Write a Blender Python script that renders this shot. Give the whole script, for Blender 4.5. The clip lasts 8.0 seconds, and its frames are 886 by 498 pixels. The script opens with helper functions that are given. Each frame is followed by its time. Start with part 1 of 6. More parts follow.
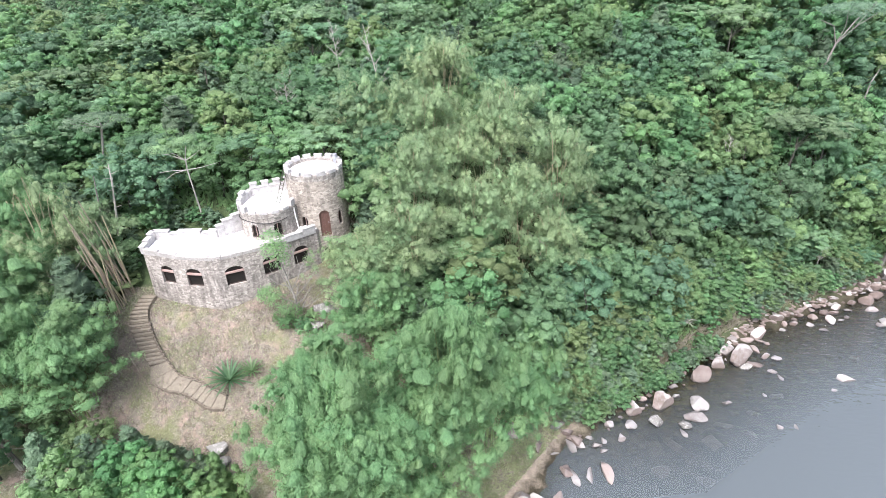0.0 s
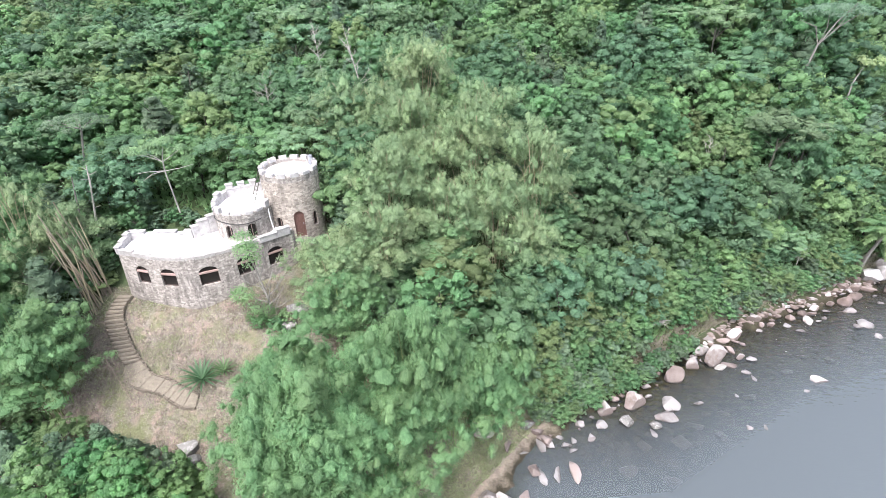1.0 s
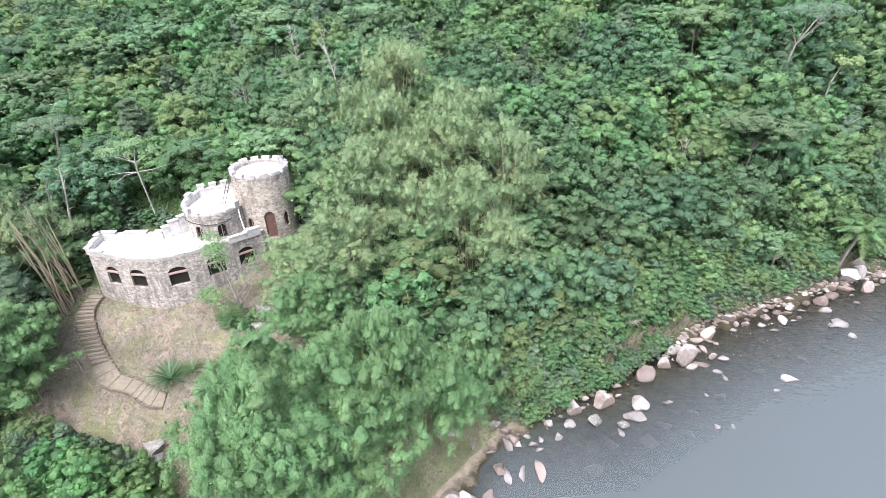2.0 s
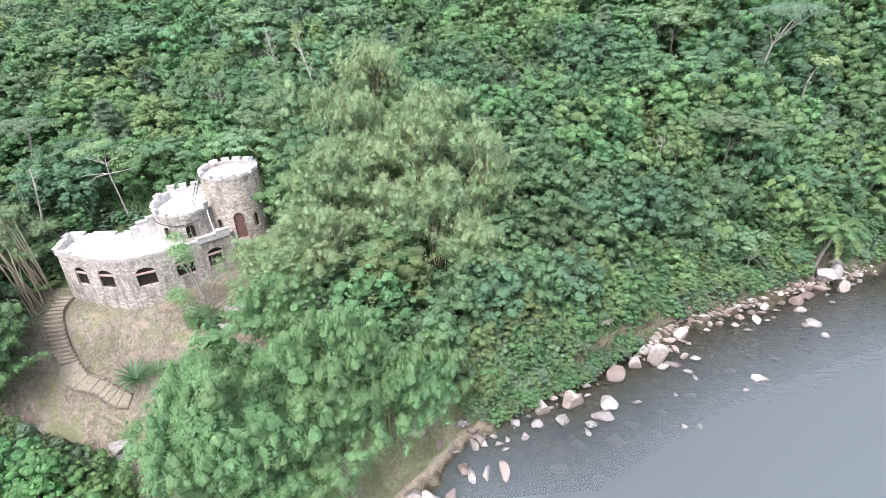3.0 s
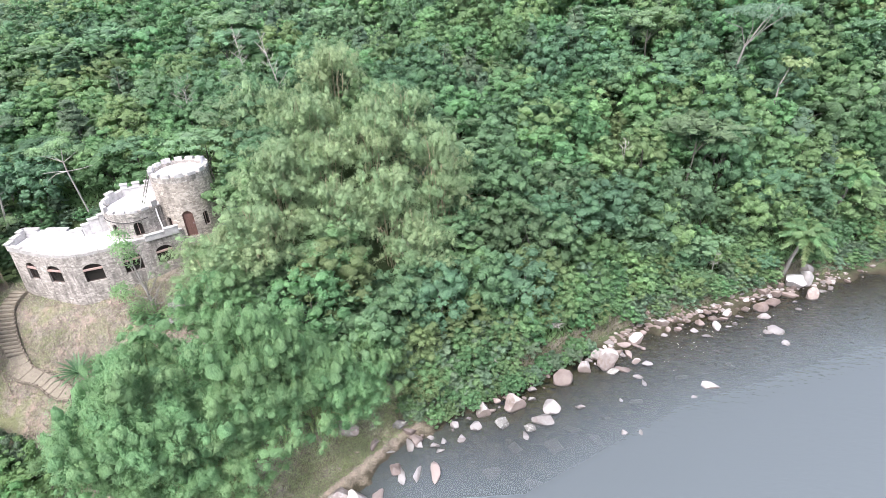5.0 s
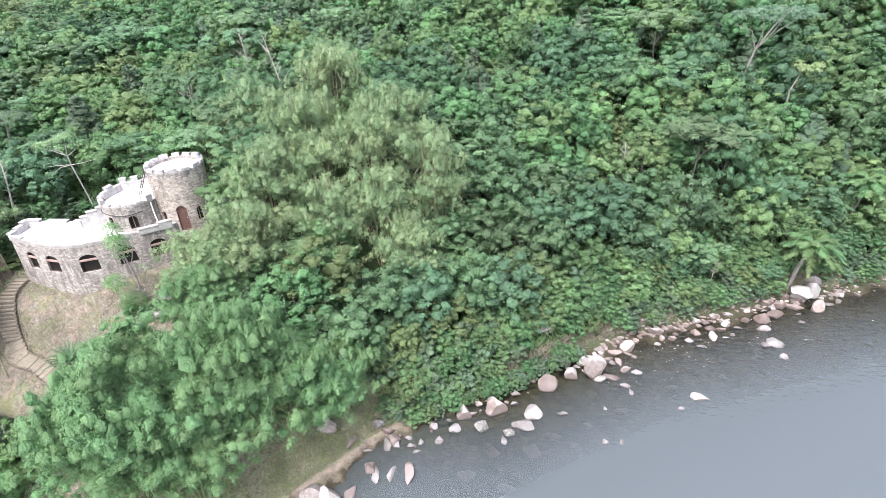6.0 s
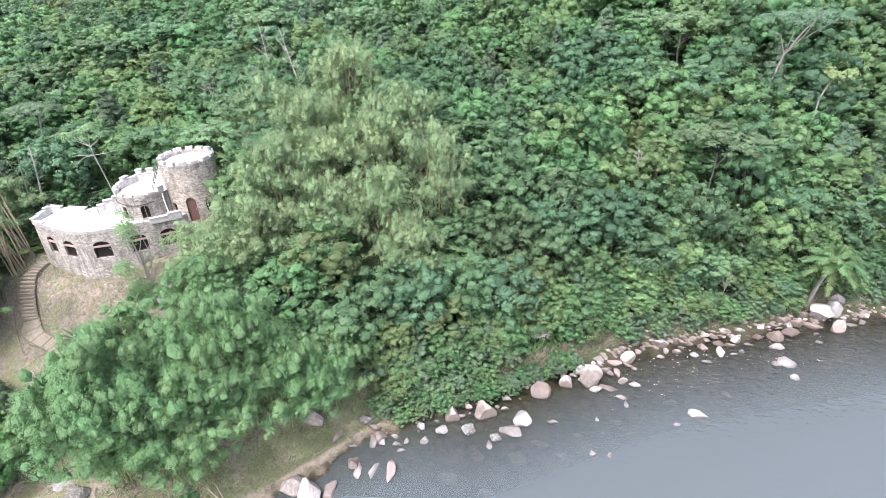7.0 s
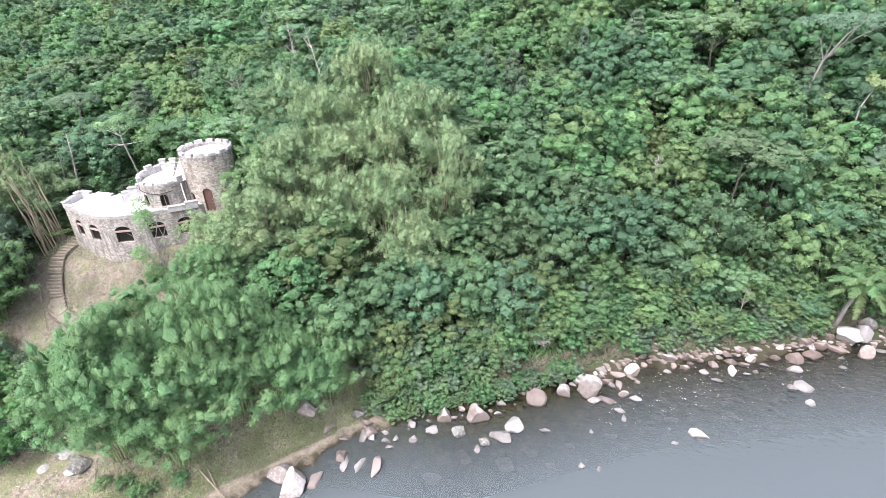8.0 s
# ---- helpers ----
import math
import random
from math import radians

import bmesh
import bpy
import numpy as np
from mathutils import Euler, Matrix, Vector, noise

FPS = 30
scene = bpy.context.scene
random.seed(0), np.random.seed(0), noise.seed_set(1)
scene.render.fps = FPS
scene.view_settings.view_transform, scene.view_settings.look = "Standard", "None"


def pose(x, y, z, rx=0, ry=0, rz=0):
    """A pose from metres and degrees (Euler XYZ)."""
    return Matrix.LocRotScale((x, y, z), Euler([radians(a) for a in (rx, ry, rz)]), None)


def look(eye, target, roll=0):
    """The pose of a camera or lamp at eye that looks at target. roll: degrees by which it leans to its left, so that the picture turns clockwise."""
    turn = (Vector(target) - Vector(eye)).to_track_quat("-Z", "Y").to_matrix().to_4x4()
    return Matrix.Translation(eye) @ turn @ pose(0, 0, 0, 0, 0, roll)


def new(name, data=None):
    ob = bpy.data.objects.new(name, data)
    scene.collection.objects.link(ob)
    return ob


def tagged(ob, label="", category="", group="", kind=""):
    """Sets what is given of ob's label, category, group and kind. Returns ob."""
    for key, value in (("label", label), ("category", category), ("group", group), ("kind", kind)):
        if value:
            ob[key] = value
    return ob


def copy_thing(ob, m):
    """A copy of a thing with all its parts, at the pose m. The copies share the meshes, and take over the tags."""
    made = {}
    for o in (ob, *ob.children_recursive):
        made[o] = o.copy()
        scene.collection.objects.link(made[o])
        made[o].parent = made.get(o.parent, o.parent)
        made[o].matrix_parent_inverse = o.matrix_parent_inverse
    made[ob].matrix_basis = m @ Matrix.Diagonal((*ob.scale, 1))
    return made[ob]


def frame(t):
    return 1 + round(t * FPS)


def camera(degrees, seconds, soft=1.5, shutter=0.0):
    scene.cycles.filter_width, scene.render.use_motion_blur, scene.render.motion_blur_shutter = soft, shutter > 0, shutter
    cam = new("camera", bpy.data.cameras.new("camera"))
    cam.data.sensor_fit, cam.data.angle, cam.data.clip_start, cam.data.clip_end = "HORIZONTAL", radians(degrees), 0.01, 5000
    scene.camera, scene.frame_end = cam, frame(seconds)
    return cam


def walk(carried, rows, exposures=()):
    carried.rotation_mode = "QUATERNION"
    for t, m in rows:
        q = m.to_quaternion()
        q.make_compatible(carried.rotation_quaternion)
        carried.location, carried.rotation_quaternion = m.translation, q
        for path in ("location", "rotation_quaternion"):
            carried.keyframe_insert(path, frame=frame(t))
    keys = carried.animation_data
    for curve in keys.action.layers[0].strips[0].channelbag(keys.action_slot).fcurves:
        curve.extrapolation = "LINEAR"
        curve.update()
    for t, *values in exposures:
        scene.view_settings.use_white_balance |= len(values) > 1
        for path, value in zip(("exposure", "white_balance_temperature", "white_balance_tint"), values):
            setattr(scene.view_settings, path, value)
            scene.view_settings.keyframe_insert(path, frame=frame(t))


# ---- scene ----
cam = camera(80.7, 8.0, soft=0.6)
METRES, EYE, TILT, LEAN, TURN = 20.0, 27.5, -29.5, 0.0, 0.0
PATH = [
    (0, (-0.072, 0.052, 27.382), (-0.051, 1.779, 26.373), -1.0),
    (0.5, (0.902, -0.06, 27.493), (0.916, 1.666, 26.483), -1.1),
    (1, (1.956, -0.149, 27.619), (1.965, 1.575, 26.606), -1.1),
    (1.5, (3.055, -0.237, 27.679), (3.06, 1.487, 26.665), -1.2),
    (3, (6.394, -0.477, 27.609), (6.392, 1.25, 26.601), -1.5),
    (3.5, (7.567, -0.51, 27.577), (7.563, 1.218, 26.57), -1.6),
    (4, (8.807, -0.539, 27.511), (8.802, 1.191, 26.508), -1.7),
    (4.5, (10.096, -0.531, 27.491), (10.065, 1.199, 26.488), -1.8),
    (6, (14.179, -0.299, 27.395), (14.013, 1.427, 26.397), -1.9),
    (6.5, (15.537, -0.116, 27.414), (15.303, 1.601, 26.416), -1.9),
    (7, (16.978, 0.112, 27.401), (16.67, 1.819, 26.405), -1.9),
    (7.5, (18.409, 0.429, 27.403), (18.022, 2.12, 26.407), -2.0),
    (8, (19.813, 0.812, 27.383), (19.343, 2.482, 26.388), -1.9),
]
walk(cam, [(t, look(eye, target, roll)) for t, eye, target, roll in PATH], exposures=((0.0, 1.60, 6360, 15), (8.0, 1.68, 6380, 16)))

# ---------------------------------------------------------------- world and light
SUN_UP, SUN_ROUND = 60.0, 205.0
world = bpy.data.worlds.new("overcast")
scene.world = world
world.use_nodes = True
wn, wl = world.node_tree.nodes, world.node_tree.links
wn.clear()
sky = wn.new("ShaderNodeTexSky")
sky.sky_type, sky.sun_disc = "NISHITA", False
sky.sun_elevation, sky.sun_rotation = radians(SUN_UP), radians(SUN_ROUND)
sky.air_density, sky.dust_density, sky.ozone_density = 1.0, 4.0, 1.0
grey = wn.new("ShaderNodeHueSaturation")
grey.inputs["Saturation"].default_value = 0.6
back = wn.new("ShaderNodeBackground")
back.inputs["Strength"].default_value = 0.148
wout = wn.new("ShaderNodeOutputWorld")
wl.new(sky.outputs["Color"], grey.inputs["Color"])
wl.new(grey.outputs["Color"], back.inputs["Color"])
wl.new(back.outputs["Background"], wout.inputs["Surface"])
sun_data = bpy.data.lights.new("sun", "SUN")
sun_data.energy, sun_data.angle, sun_data.color = 1.65, radians(32), (1.0, 0.985, 0.96)
sun = new("sun", sun_data)
az, el = radians(SUN_ROUND), radians(SUN_UP)
toward = Vector((math.sin(az) * math.cos(el), math.cos(az) * math.cos(el), math.sin(el)))
sun.matrix_world = look(toward * 80, (0, 0, 0))

# ---------------------------------------------------------------- materials


class Nodes:
    """A short way to write node trees."""

    def __init__(self, name):
        self.mat = bpy.data.materials.new(name)
        self.mat.use_nodes = True
        self.tree = self.mat.node_tree
        self.tree.nodes.clear()
        self.out = self.tree.nodes.new("ShaderNodeOutputMaterial")

    def put(self, where, value):
        if hasattr(value, "is_output"):
            self.tree.links.new(value, where)
        elif isinstance(value, tuple) and len(value) == 3 and where.type == "RGBA":
            where.default_value = (*value, 1)
        else:
            where.default_value = value

    def node(self, kind, slot=0, **given):
        n = self.tree.nodes.new(kind)
        for key, value in given.items():
            spot = int(key[1:]) if key[0] == "i" and key[1:].isdigit() else key.replace("_", " ")
            self.put(n.inputs[spot], value)
        return n.outputs[slot]

    def place(self):
        return self.node("ShaderNodeNewGeometry", 0)

    def noise(self, scale, detail=4.0, rough=0.6, vector=None, slot=0):
        n = self.tree.nodes.new("ShaderNodeTexNoise")
        n.inputs["Scale"].default_value, n.inputs["Detail"].default_value = scale, detail
        n.inputs["Roughness"].default_value = rough
        self.put(n.inputs["Vector"], vector if vector is not None else self.place())
        return n.outputs[slot]

    def stretch(self, vector, x, y, z):
        n = self.tree.nodes.new("ShaderNodeMapping")
        n.inputs["Scale"].default_value = (x, y, z)
        self.put(n.inputs["Vector"], vector)
        return n.outputs[0]

    def cells(self, scale, feature="F1", vector=None, slot=0):
        n = self.tree.nodes.new("ShaderNodeTexVoronoi")
        n.feature = feature
        n.inputs["Scale"].default_value = scale
        self.put(n.inputs["Vector"], vector if vector is not None else self.place())
        return n.outputs[slot]

    def ramp(self, fac, *stops):
        n = self.tree.nodes.new("ShaderNodeValToRGB")
        ramp = n.color_ramp
        while len(ramp.elements) < len(stops):
            ramp.elements.new(0.5)
        for e, (at, colour) in zip(ramp.elements, stops):
            e.position, e.color = at, (*colour, 1) if isinstance(colour, tuple) else (colour, colour, colour, 1)
        self.put(n.inputs[0], fac)
        return n.outputs[0]

    def mix(self, fac, a, b, how="MIX"):
        n = self.tree.nodes.new("ShaderNodeMix")
        n.data_type, n.blend_type = "RGBA", how
        self.put(n.inputs[0], fac)
        self.put(n.inputs[6], a)
        self.put(n.inputs[7], b)
        return n.outputs[2]

    def math(self, how, a, b=0.0):
        n = self.tree.nodes.new("ShaderNodeMath")
        n.operation = how
        self.put(n.inputs[0], a)
        self.put(n.inputs[1], b)
        return n.outputs[0]

    def bump(self, height, strength=0.4, distance=0.03):
        return self.node("ShaderNodeBump", Height=height, Strength=strength, Distance=distance)

    def hsv(self, colour, hue=0.5, sat=1.0, val=1.0):
        return self.node("ShaderNodeHueSaturation", Hue=hue, Saturation=sat, Value=val, Color=colour)

    def rand(self):
        return self.tree.nodes.new("ShaderNodeObjectInfo").outputs["Random"]

    def island(self):
        return self.tree.nodes.new("ShaderNodeNewGeometry").outputs["Random Per Island"]

    def height(self):
        n = self.tree.nodes.new("ShaderNodeSeparateXYZ")
        self.put(n.inputs[0], self.place())
        return n.outputs[2]

    def surface(self, colour, rough=0.8, normal=None, metal=0.0, gloss=0.3):
        n = self.tree.nodes.new("ShaderNodeBsdfPrincipled")
        self.put(n.inputs["Base Color"], colour)
        self.put(n.inputs["Roughness"], rough)
        self.put(n.inputs["Metallic"], metal)
        self.put(n.inputs["Specular IOR Level"], gloss)
        if normal is not None:
            self.put(n.inputs["Normal"], normal)
        self.tree.links.new(n.outputs[0], self.out.inputs[0])
        return self.mat


def leaf_material(name, dark, light, spread=0.06, shine=0.5, passing=0.58, sat=0.77, grain=(1.0, 1.0, 0.8), fine=13.0, vary=0.5):
    """Foliage. Single leaves take a tone each; the leafy mass inside a clump is broken up into leaves of the same size by cells and relief."""
    m = Nodes(name)
    own = m.node("ShaderNodeAttribute", 2)
    own.node.attribute_name = "tint"
    one = m.math("FRACT", m.math("ADD", m.rand(), own))
    puff = m.node("ShaderNodeAttribute", 2)
    puff.node.attribute_name = "puff"
    mass = m.node("ShaderNodeAttribute", 2)
    mass.node.attribute_name = "mass"
    spot = m.stretch(m.place(), *grain)
    cell = m.node("ShaderNodeSeparateColor", Color=m.cells(fine, "F1", spot, 1))
    each = m.math("ADD", m.math("MULTIPLY", m.island(), m.math("SUBTRACT", 1.0, mass)), m.math("MULTIPLY", cell, mass))
    base = m.mix(m.math("ADD", 0.22, m.math("MULTIPLY", each, 0.56)), dark, light)
    base = m.mix(m.ramp(m.noise(0.7, 3), (0.4, 0.0), (0.65, 0.8)), base, m.hsv(base, 0.488, 1.0, 1.3))
    hue = m.math("ADD", 0.500 - spread / 2, m.math("MULTIPLY", one, spread))
    val = m.math("ADD", 1.24 - vary / 2, m.math("MULTIPLY", m.math("FRACT", m.math("MULTIPLY", one, 7.31)), vary))
    val = m.math("MULTIPLY", val, m.math("ADD", 1.0, m.math("MULTIPLY", puff, 0.13)))
    colour = m.hsv(base, hue, sat, val)
    lift = m.math("ADD", m.math("MULTIPLY", m.cells(fine, "F1", spot), -0.5), m.math("MULTIPLY", m.noise(fine * 0.7, 4, 0.7, spot), 1.6))
    n = m.node("ShaderNodeBump", Height=lift, Strength=m.math("MULTIPLY", mass, 0.85), Distance=0.11)
    gloss = m.node("ShaderNodeBsdfPrincipled", **{"Base_Color": colour, "Roughness": shine, "Specular_IOR_Level": 0.3, "Normal": n})
    lit = m.node("ShaderNodeBsdfTranslucent", Color=m.hsv(colour, 0.49, 1.05, 1.25), Normal=n)
    thin = m.math("MULTIPLY", m.math("SUBTRACT", 1.0, m.math("MULTIPLY", mass, 0.1)), passing)
    both = m.node("ShaderNodeMixShader", i0=thin, i1=gloss, i2=lit)
    m.tree.links.new(both, m.out.inputs[0])
    return m.mat


LEAF = {
    "round": leaf_material("leaf_round", (0.072, 0.175, 0.062), (0.125, 0.275, 0.095)),
    "fine": leaf_material("leaf_fine", (0.055, 0.145, 0.062), (0.100, 0.230, 0.095)),
    "umbrella": leaf_material("leaf_umbrella", (0.085, 0.190, 0.090), (0.150, 0.295, 0.130)),
    "broad": leaf_material("leaf_broad", (0.064, 0.155, 0.072), (0.112, 0.240, 0.108)),
    "feather": leaf_material("leaf_feather", (0.080, 0.160, 0.090), (0.135, 0.230, 0.125)),
    "olive": leaf_material("leaf_olive", (0.088, 0.185, 0.060), (0.160, 0.280, 0.095)),
    "bright": leaf_material("leaf_bright", (0.085, 0.215, 0.065), (0.150, 0.320, 0.100), sat=0.74),
    "deep": leaf_material("leaf_deep", (0.062, 0.188, 0.050), (0.112, 0.290, 0.080), vary=0.25),
    "bamboo": leaf_material("leaf_bamboo", (0.073, 0.176, 0.064), (0.114, 0.250, 0.087), 0.03, 0.55, 0.42, 0.82, (1.0, 1.0, 0.45), 15.0, 0.2),
    "bamboo_old": leaf_material("leaf_bamboo_old", (0.118, 0.200, 0.084), (0.185, 0.290, 0.122), 0.035, 0.55, 0.42, 0.80, (1.0, 1.0, 0.45), 15.0, 0.2),
    "dry": leaf_material("leaf_dry", (0.13, 0.108, 0.08), (0.29, 0.255, 0.20), 0.03, 0.7, 0.15),
    "grass": leaf_material("leaf_grass", (0.14, 0.195, 0.08), (0.30, 0.35, 0.17), 0.05),
    "agave": leaf_material("leaf_agave", (0.05, 0.15, 0.07), (0.11, 0.25, 0.10), 0.02),
    "gold": leaf_material("leaf_gold", (0.13, 0.215, 0.08), (0.23, 0.335, 0.13), 0.02),
}


def bark_material(name, dark, light):
    m = Nodes(name)
    grain = m.noise(6.0, 5, 0.7, m.stretch(m.place(), 1, 1, 0.25))
    colour = m.mix(m.noise(0.9, 3), m.ramp(grain, (0.3, dark), (0.7, light)), light, "MULTIPLY")
    return m.surface(m.mix(0.6, colour, m.ramp(grain, (0.3, dark), (0.7, light))), 0.9, m.bump(grain, 0.5, 0.03))


BARK = bark_material("bark", (0.055, 0.055, 0.045), (0.13, 0.125, 0.105))
PALE_BARK = bark_material("pale_bark", (0.17, 0.16, 0.145), (0.32, 0.31, 0.285))
CULM = bark_material("bamboo_culm", (0.26, 0.225, 0.15), (0.46, 0.41, 0.29))
CULM_GREEN = bark_material("bamboo_culm_green", (0.10, 0.16, 0.06), (0.26, 0.31, 0.14))
DRIFT = bark_material("weathered_pole", (0.20, 0.165, 0.125), (0.36, 0.31, 0.25))


def ground_material():
    m = Nodes("forest_ground")
    big, mid, small = m.noise(0.22, 4), m.noise(1.3, 5, 0.7), m.noise(9.0, 6, 0.75)
    litter = m.ramp(small, (0.28, (0.125, 0.115, 0.095)), (0.5, (0.255, 0.235, 0.20)), (0.72, (0.41, 0.38, 0.335)))
    earth = m.ramp(mid, (0.3, (0.16, 0.115, 0.09)), (0.7, (0.34, 0.27, 0.232)))
    green = m.ramp(small, (0.3, (0.105, 0.125, 0.062)), (0.7, (0.25, 0.26, 0.14)))
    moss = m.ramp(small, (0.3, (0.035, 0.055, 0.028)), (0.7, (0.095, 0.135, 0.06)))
    dry = m.mix(m.ramp(mid, (0.44, 0.0), (0.60, 1.0)), litter, earth)
    dry = m.mix(m.ramp(m.noise(2.6, 5, 0.7), (0.40, 0.85), (0.54, 0.0)), dry, (0.115, 0.098, 0.07))
    dry = m.mix(m.ramp(m.noise(5.5, 5, 0.75), (0.56, 0.0), (0.66, 0.7)), dry, (0.46, 0.425, 0.37))
    top = m.mix(m.ramp(m.noise(0.55, 4, 0.65), (0.46, 0.0), (0.62, 0.9)), dry, green)
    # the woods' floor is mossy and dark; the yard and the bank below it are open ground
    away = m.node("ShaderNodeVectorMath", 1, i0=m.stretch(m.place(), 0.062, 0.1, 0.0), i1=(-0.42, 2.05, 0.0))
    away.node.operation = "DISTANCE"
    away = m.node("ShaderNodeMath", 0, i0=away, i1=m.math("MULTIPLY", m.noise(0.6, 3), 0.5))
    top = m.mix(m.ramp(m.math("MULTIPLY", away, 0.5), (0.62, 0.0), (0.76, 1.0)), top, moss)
    # sand and wet silt close to and under the river's level
    z = m.math("ADD", m.height(), m.math("MULTIPLY", m.math("SUBTRACT", mid, 0.5), 0.5))
    sand = m.ramp(small, (0.3, (0.20, 0.165, 0.13)), (0.7, (0.38, 0.325, 0.265)))
    silt = m.ramp(m.noise(0.8, 5, 0.7), (0.3, (0.025, 0.023, 0.015)), (0.7, (0.075, 0.066, 0.045)))
    # loose sand on the open bank, dark wet soil between the boulders downstream
    across = m.node("ShaderNodeSeparateXYZ", 0, i0=m.place())
    sand = m.mix(m.ramp(m.math("MULTIPLY", across, 0.05), (0.42, 0.0), (0.62, 1.0)), sand, m.ramp(small, (0.3, (0.035, 0.03, 0.022)), (0.7, (0.10, 0.085, 0.062))))
    low = m.ramp(z, (0.05, 0.0), (0.55, 1.0))
    colour = m.mix(low, m.mix(m.ramp(z, (0.02, 0.0), (0.20, 1.0)), silt, sand), top)
    return m.surface(colour, 0.95, m.bump(m.math("ADD", small, mid), 0.9, 0.12), gloss=0.15)


def water_material():
    m = Nodes("river_water")
    p = m.place()
    deep = m.node("ShaderNodeAttribute", 2)
    deep.node.attribute_name = "depth"
    # the stream runs rippled past the far rocks and smooth over the pool
    ripple = m.noise(2.3, 2, 0.5, m.stretch(p, 0.55, 1.5, 1.0))
    east = m.node("ShaderNodeSeparateXYZ", 0, i0=p)
    stir = m.ramp(m.math("ADD", m.math("MULTIPLY", east, 0.02), m.math("MULTIPLY", m.noise(0.12, 3), 0.5)), (0.50, 0.05), (0.85, 1.0))
    stir = m.math("MULTIPLY", stir, m.ramp(m.math("MULTIPLY", deep, 0.3), (0.12, 1.0), (0.42, 0.10)))
    n = m.bump(m.math("MULTIPLY", ripple, stir), 1.0, 0.4)
    silted = m.ramp(m.math("MULTIPLY", deep, 0.3), (0.03, 0.04), (0.13, 0.26), (0.34, 0.76), (0.85, 0.90))
    # slack water below the sandy bank is cloudy right to its edge
    silted = m.math("MINIMUM", 0.9, m.math("ADD", silted, m.ramp(m.math("MULTIPLY", east, 0.05), (0.35, 0.40), (0.75, 0.0))))
    clear = m.node("ShaderNodeBsdfTransparent", Color=(0.76, 0.76, 0.60))
    murk = m.node("ShaderNodeBsdfDiffuse", Color=(0.104, 0.123, 0.132))
    body = m.node("ShaderNodeMixShader", i0=silted, i1=clear, i2=murk)
    gloss = m.node("ShaderNodeBsdfGlossy", Color=(1.0, 1.0, 1.0), Roughness=0.1, Normal=n)
    fres = m.node("ShaderNodeFresnel", IOR=1.5, Normal=n)
    m.tree.links.new(m.node("ShaderNodeMixShader", i0=fres, i1=body, i2=gloss), m.out.inputs[0])
    return m.mat


def rock_material(name, dark, light, crown, top_light, lichen=0.0):
    """River rock: warm sides, a crown painted paler as if lit from above, and a wet foot."""
    m = Nodes(name)
    mid, small = m.noise(1.3, 4, 0.6), m.noise(16.0, 5, 0.7)
    colour = m.mix(0.3, m.ramp(mid, (0.3, dark), (0.7, light)), m.ramp(small, (0.3, dark), (0.7, light)))
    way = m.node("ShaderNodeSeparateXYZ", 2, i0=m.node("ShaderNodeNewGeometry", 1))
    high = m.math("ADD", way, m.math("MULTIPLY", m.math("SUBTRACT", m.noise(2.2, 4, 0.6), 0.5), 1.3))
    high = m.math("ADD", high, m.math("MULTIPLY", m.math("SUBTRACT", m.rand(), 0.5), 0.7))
    # light from above is put into the colour: upward faces turn paler
    colour = m.mix(m.math("MULTIPLY", m.ramp(high, (0.42, 0.0), (0.9, 1.0)), top_light), colour, crown)
    if lichen:
        spots = m.ramp(m.noise(5.0, 6, 0.75), (0.52, 0.0), (0.60, 1.0))
        colour = m.mix(m.math("MULTIPLY", spots, lichen), colour, (0.42, 0.415, 0.40))
    colour = m.hsv(colour, 0.5, 1.0, m.math("ADD", 0.78, m.math("MULTIPLY", m.math("FRACT", m.math("MULTIPLY", m.rand(), 5.7)), 0.42)))
    wet = m.ramp(m.math("ADD", m.height(), m.math("MULTIPLY", mid, 0.12)), (0.06, 1.0), (0.16, 0.0))
    colour = m.mix(m.math("MULTIPLY", wet, 0.72), colour, (0.055, 0.042, 0.033))
    return m.surface(colour, m.math("SUBTRACT", 0.85, m.math("MULTIPLY", wet, 0.5)), m.bump(m.math("ADD", m.noise(4.5, 5, 0.65), m.math("MULTIPLY", small, 0.3)), 0.8, 0.10))


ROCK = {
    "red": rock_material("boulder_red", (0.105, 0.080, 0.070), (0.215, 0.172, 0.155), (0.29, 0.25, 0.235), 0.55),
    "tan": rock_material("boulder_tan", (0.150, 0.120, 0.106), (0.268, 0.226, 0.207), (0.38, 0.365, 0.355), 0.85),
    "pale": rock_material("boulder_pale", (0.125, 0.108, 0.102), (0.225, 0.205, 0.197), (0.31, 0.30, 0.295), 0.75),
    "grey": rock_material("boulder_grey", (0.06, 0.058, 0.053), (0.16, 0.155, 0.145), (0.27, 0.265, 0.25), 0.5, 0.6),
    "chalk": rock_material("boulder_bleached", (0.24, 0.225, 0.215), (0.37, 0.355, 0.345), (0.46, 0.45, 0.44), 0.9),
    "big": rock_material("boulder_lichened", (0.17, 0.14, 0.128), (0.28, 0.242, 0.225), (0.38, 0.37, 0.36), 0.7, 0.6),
}


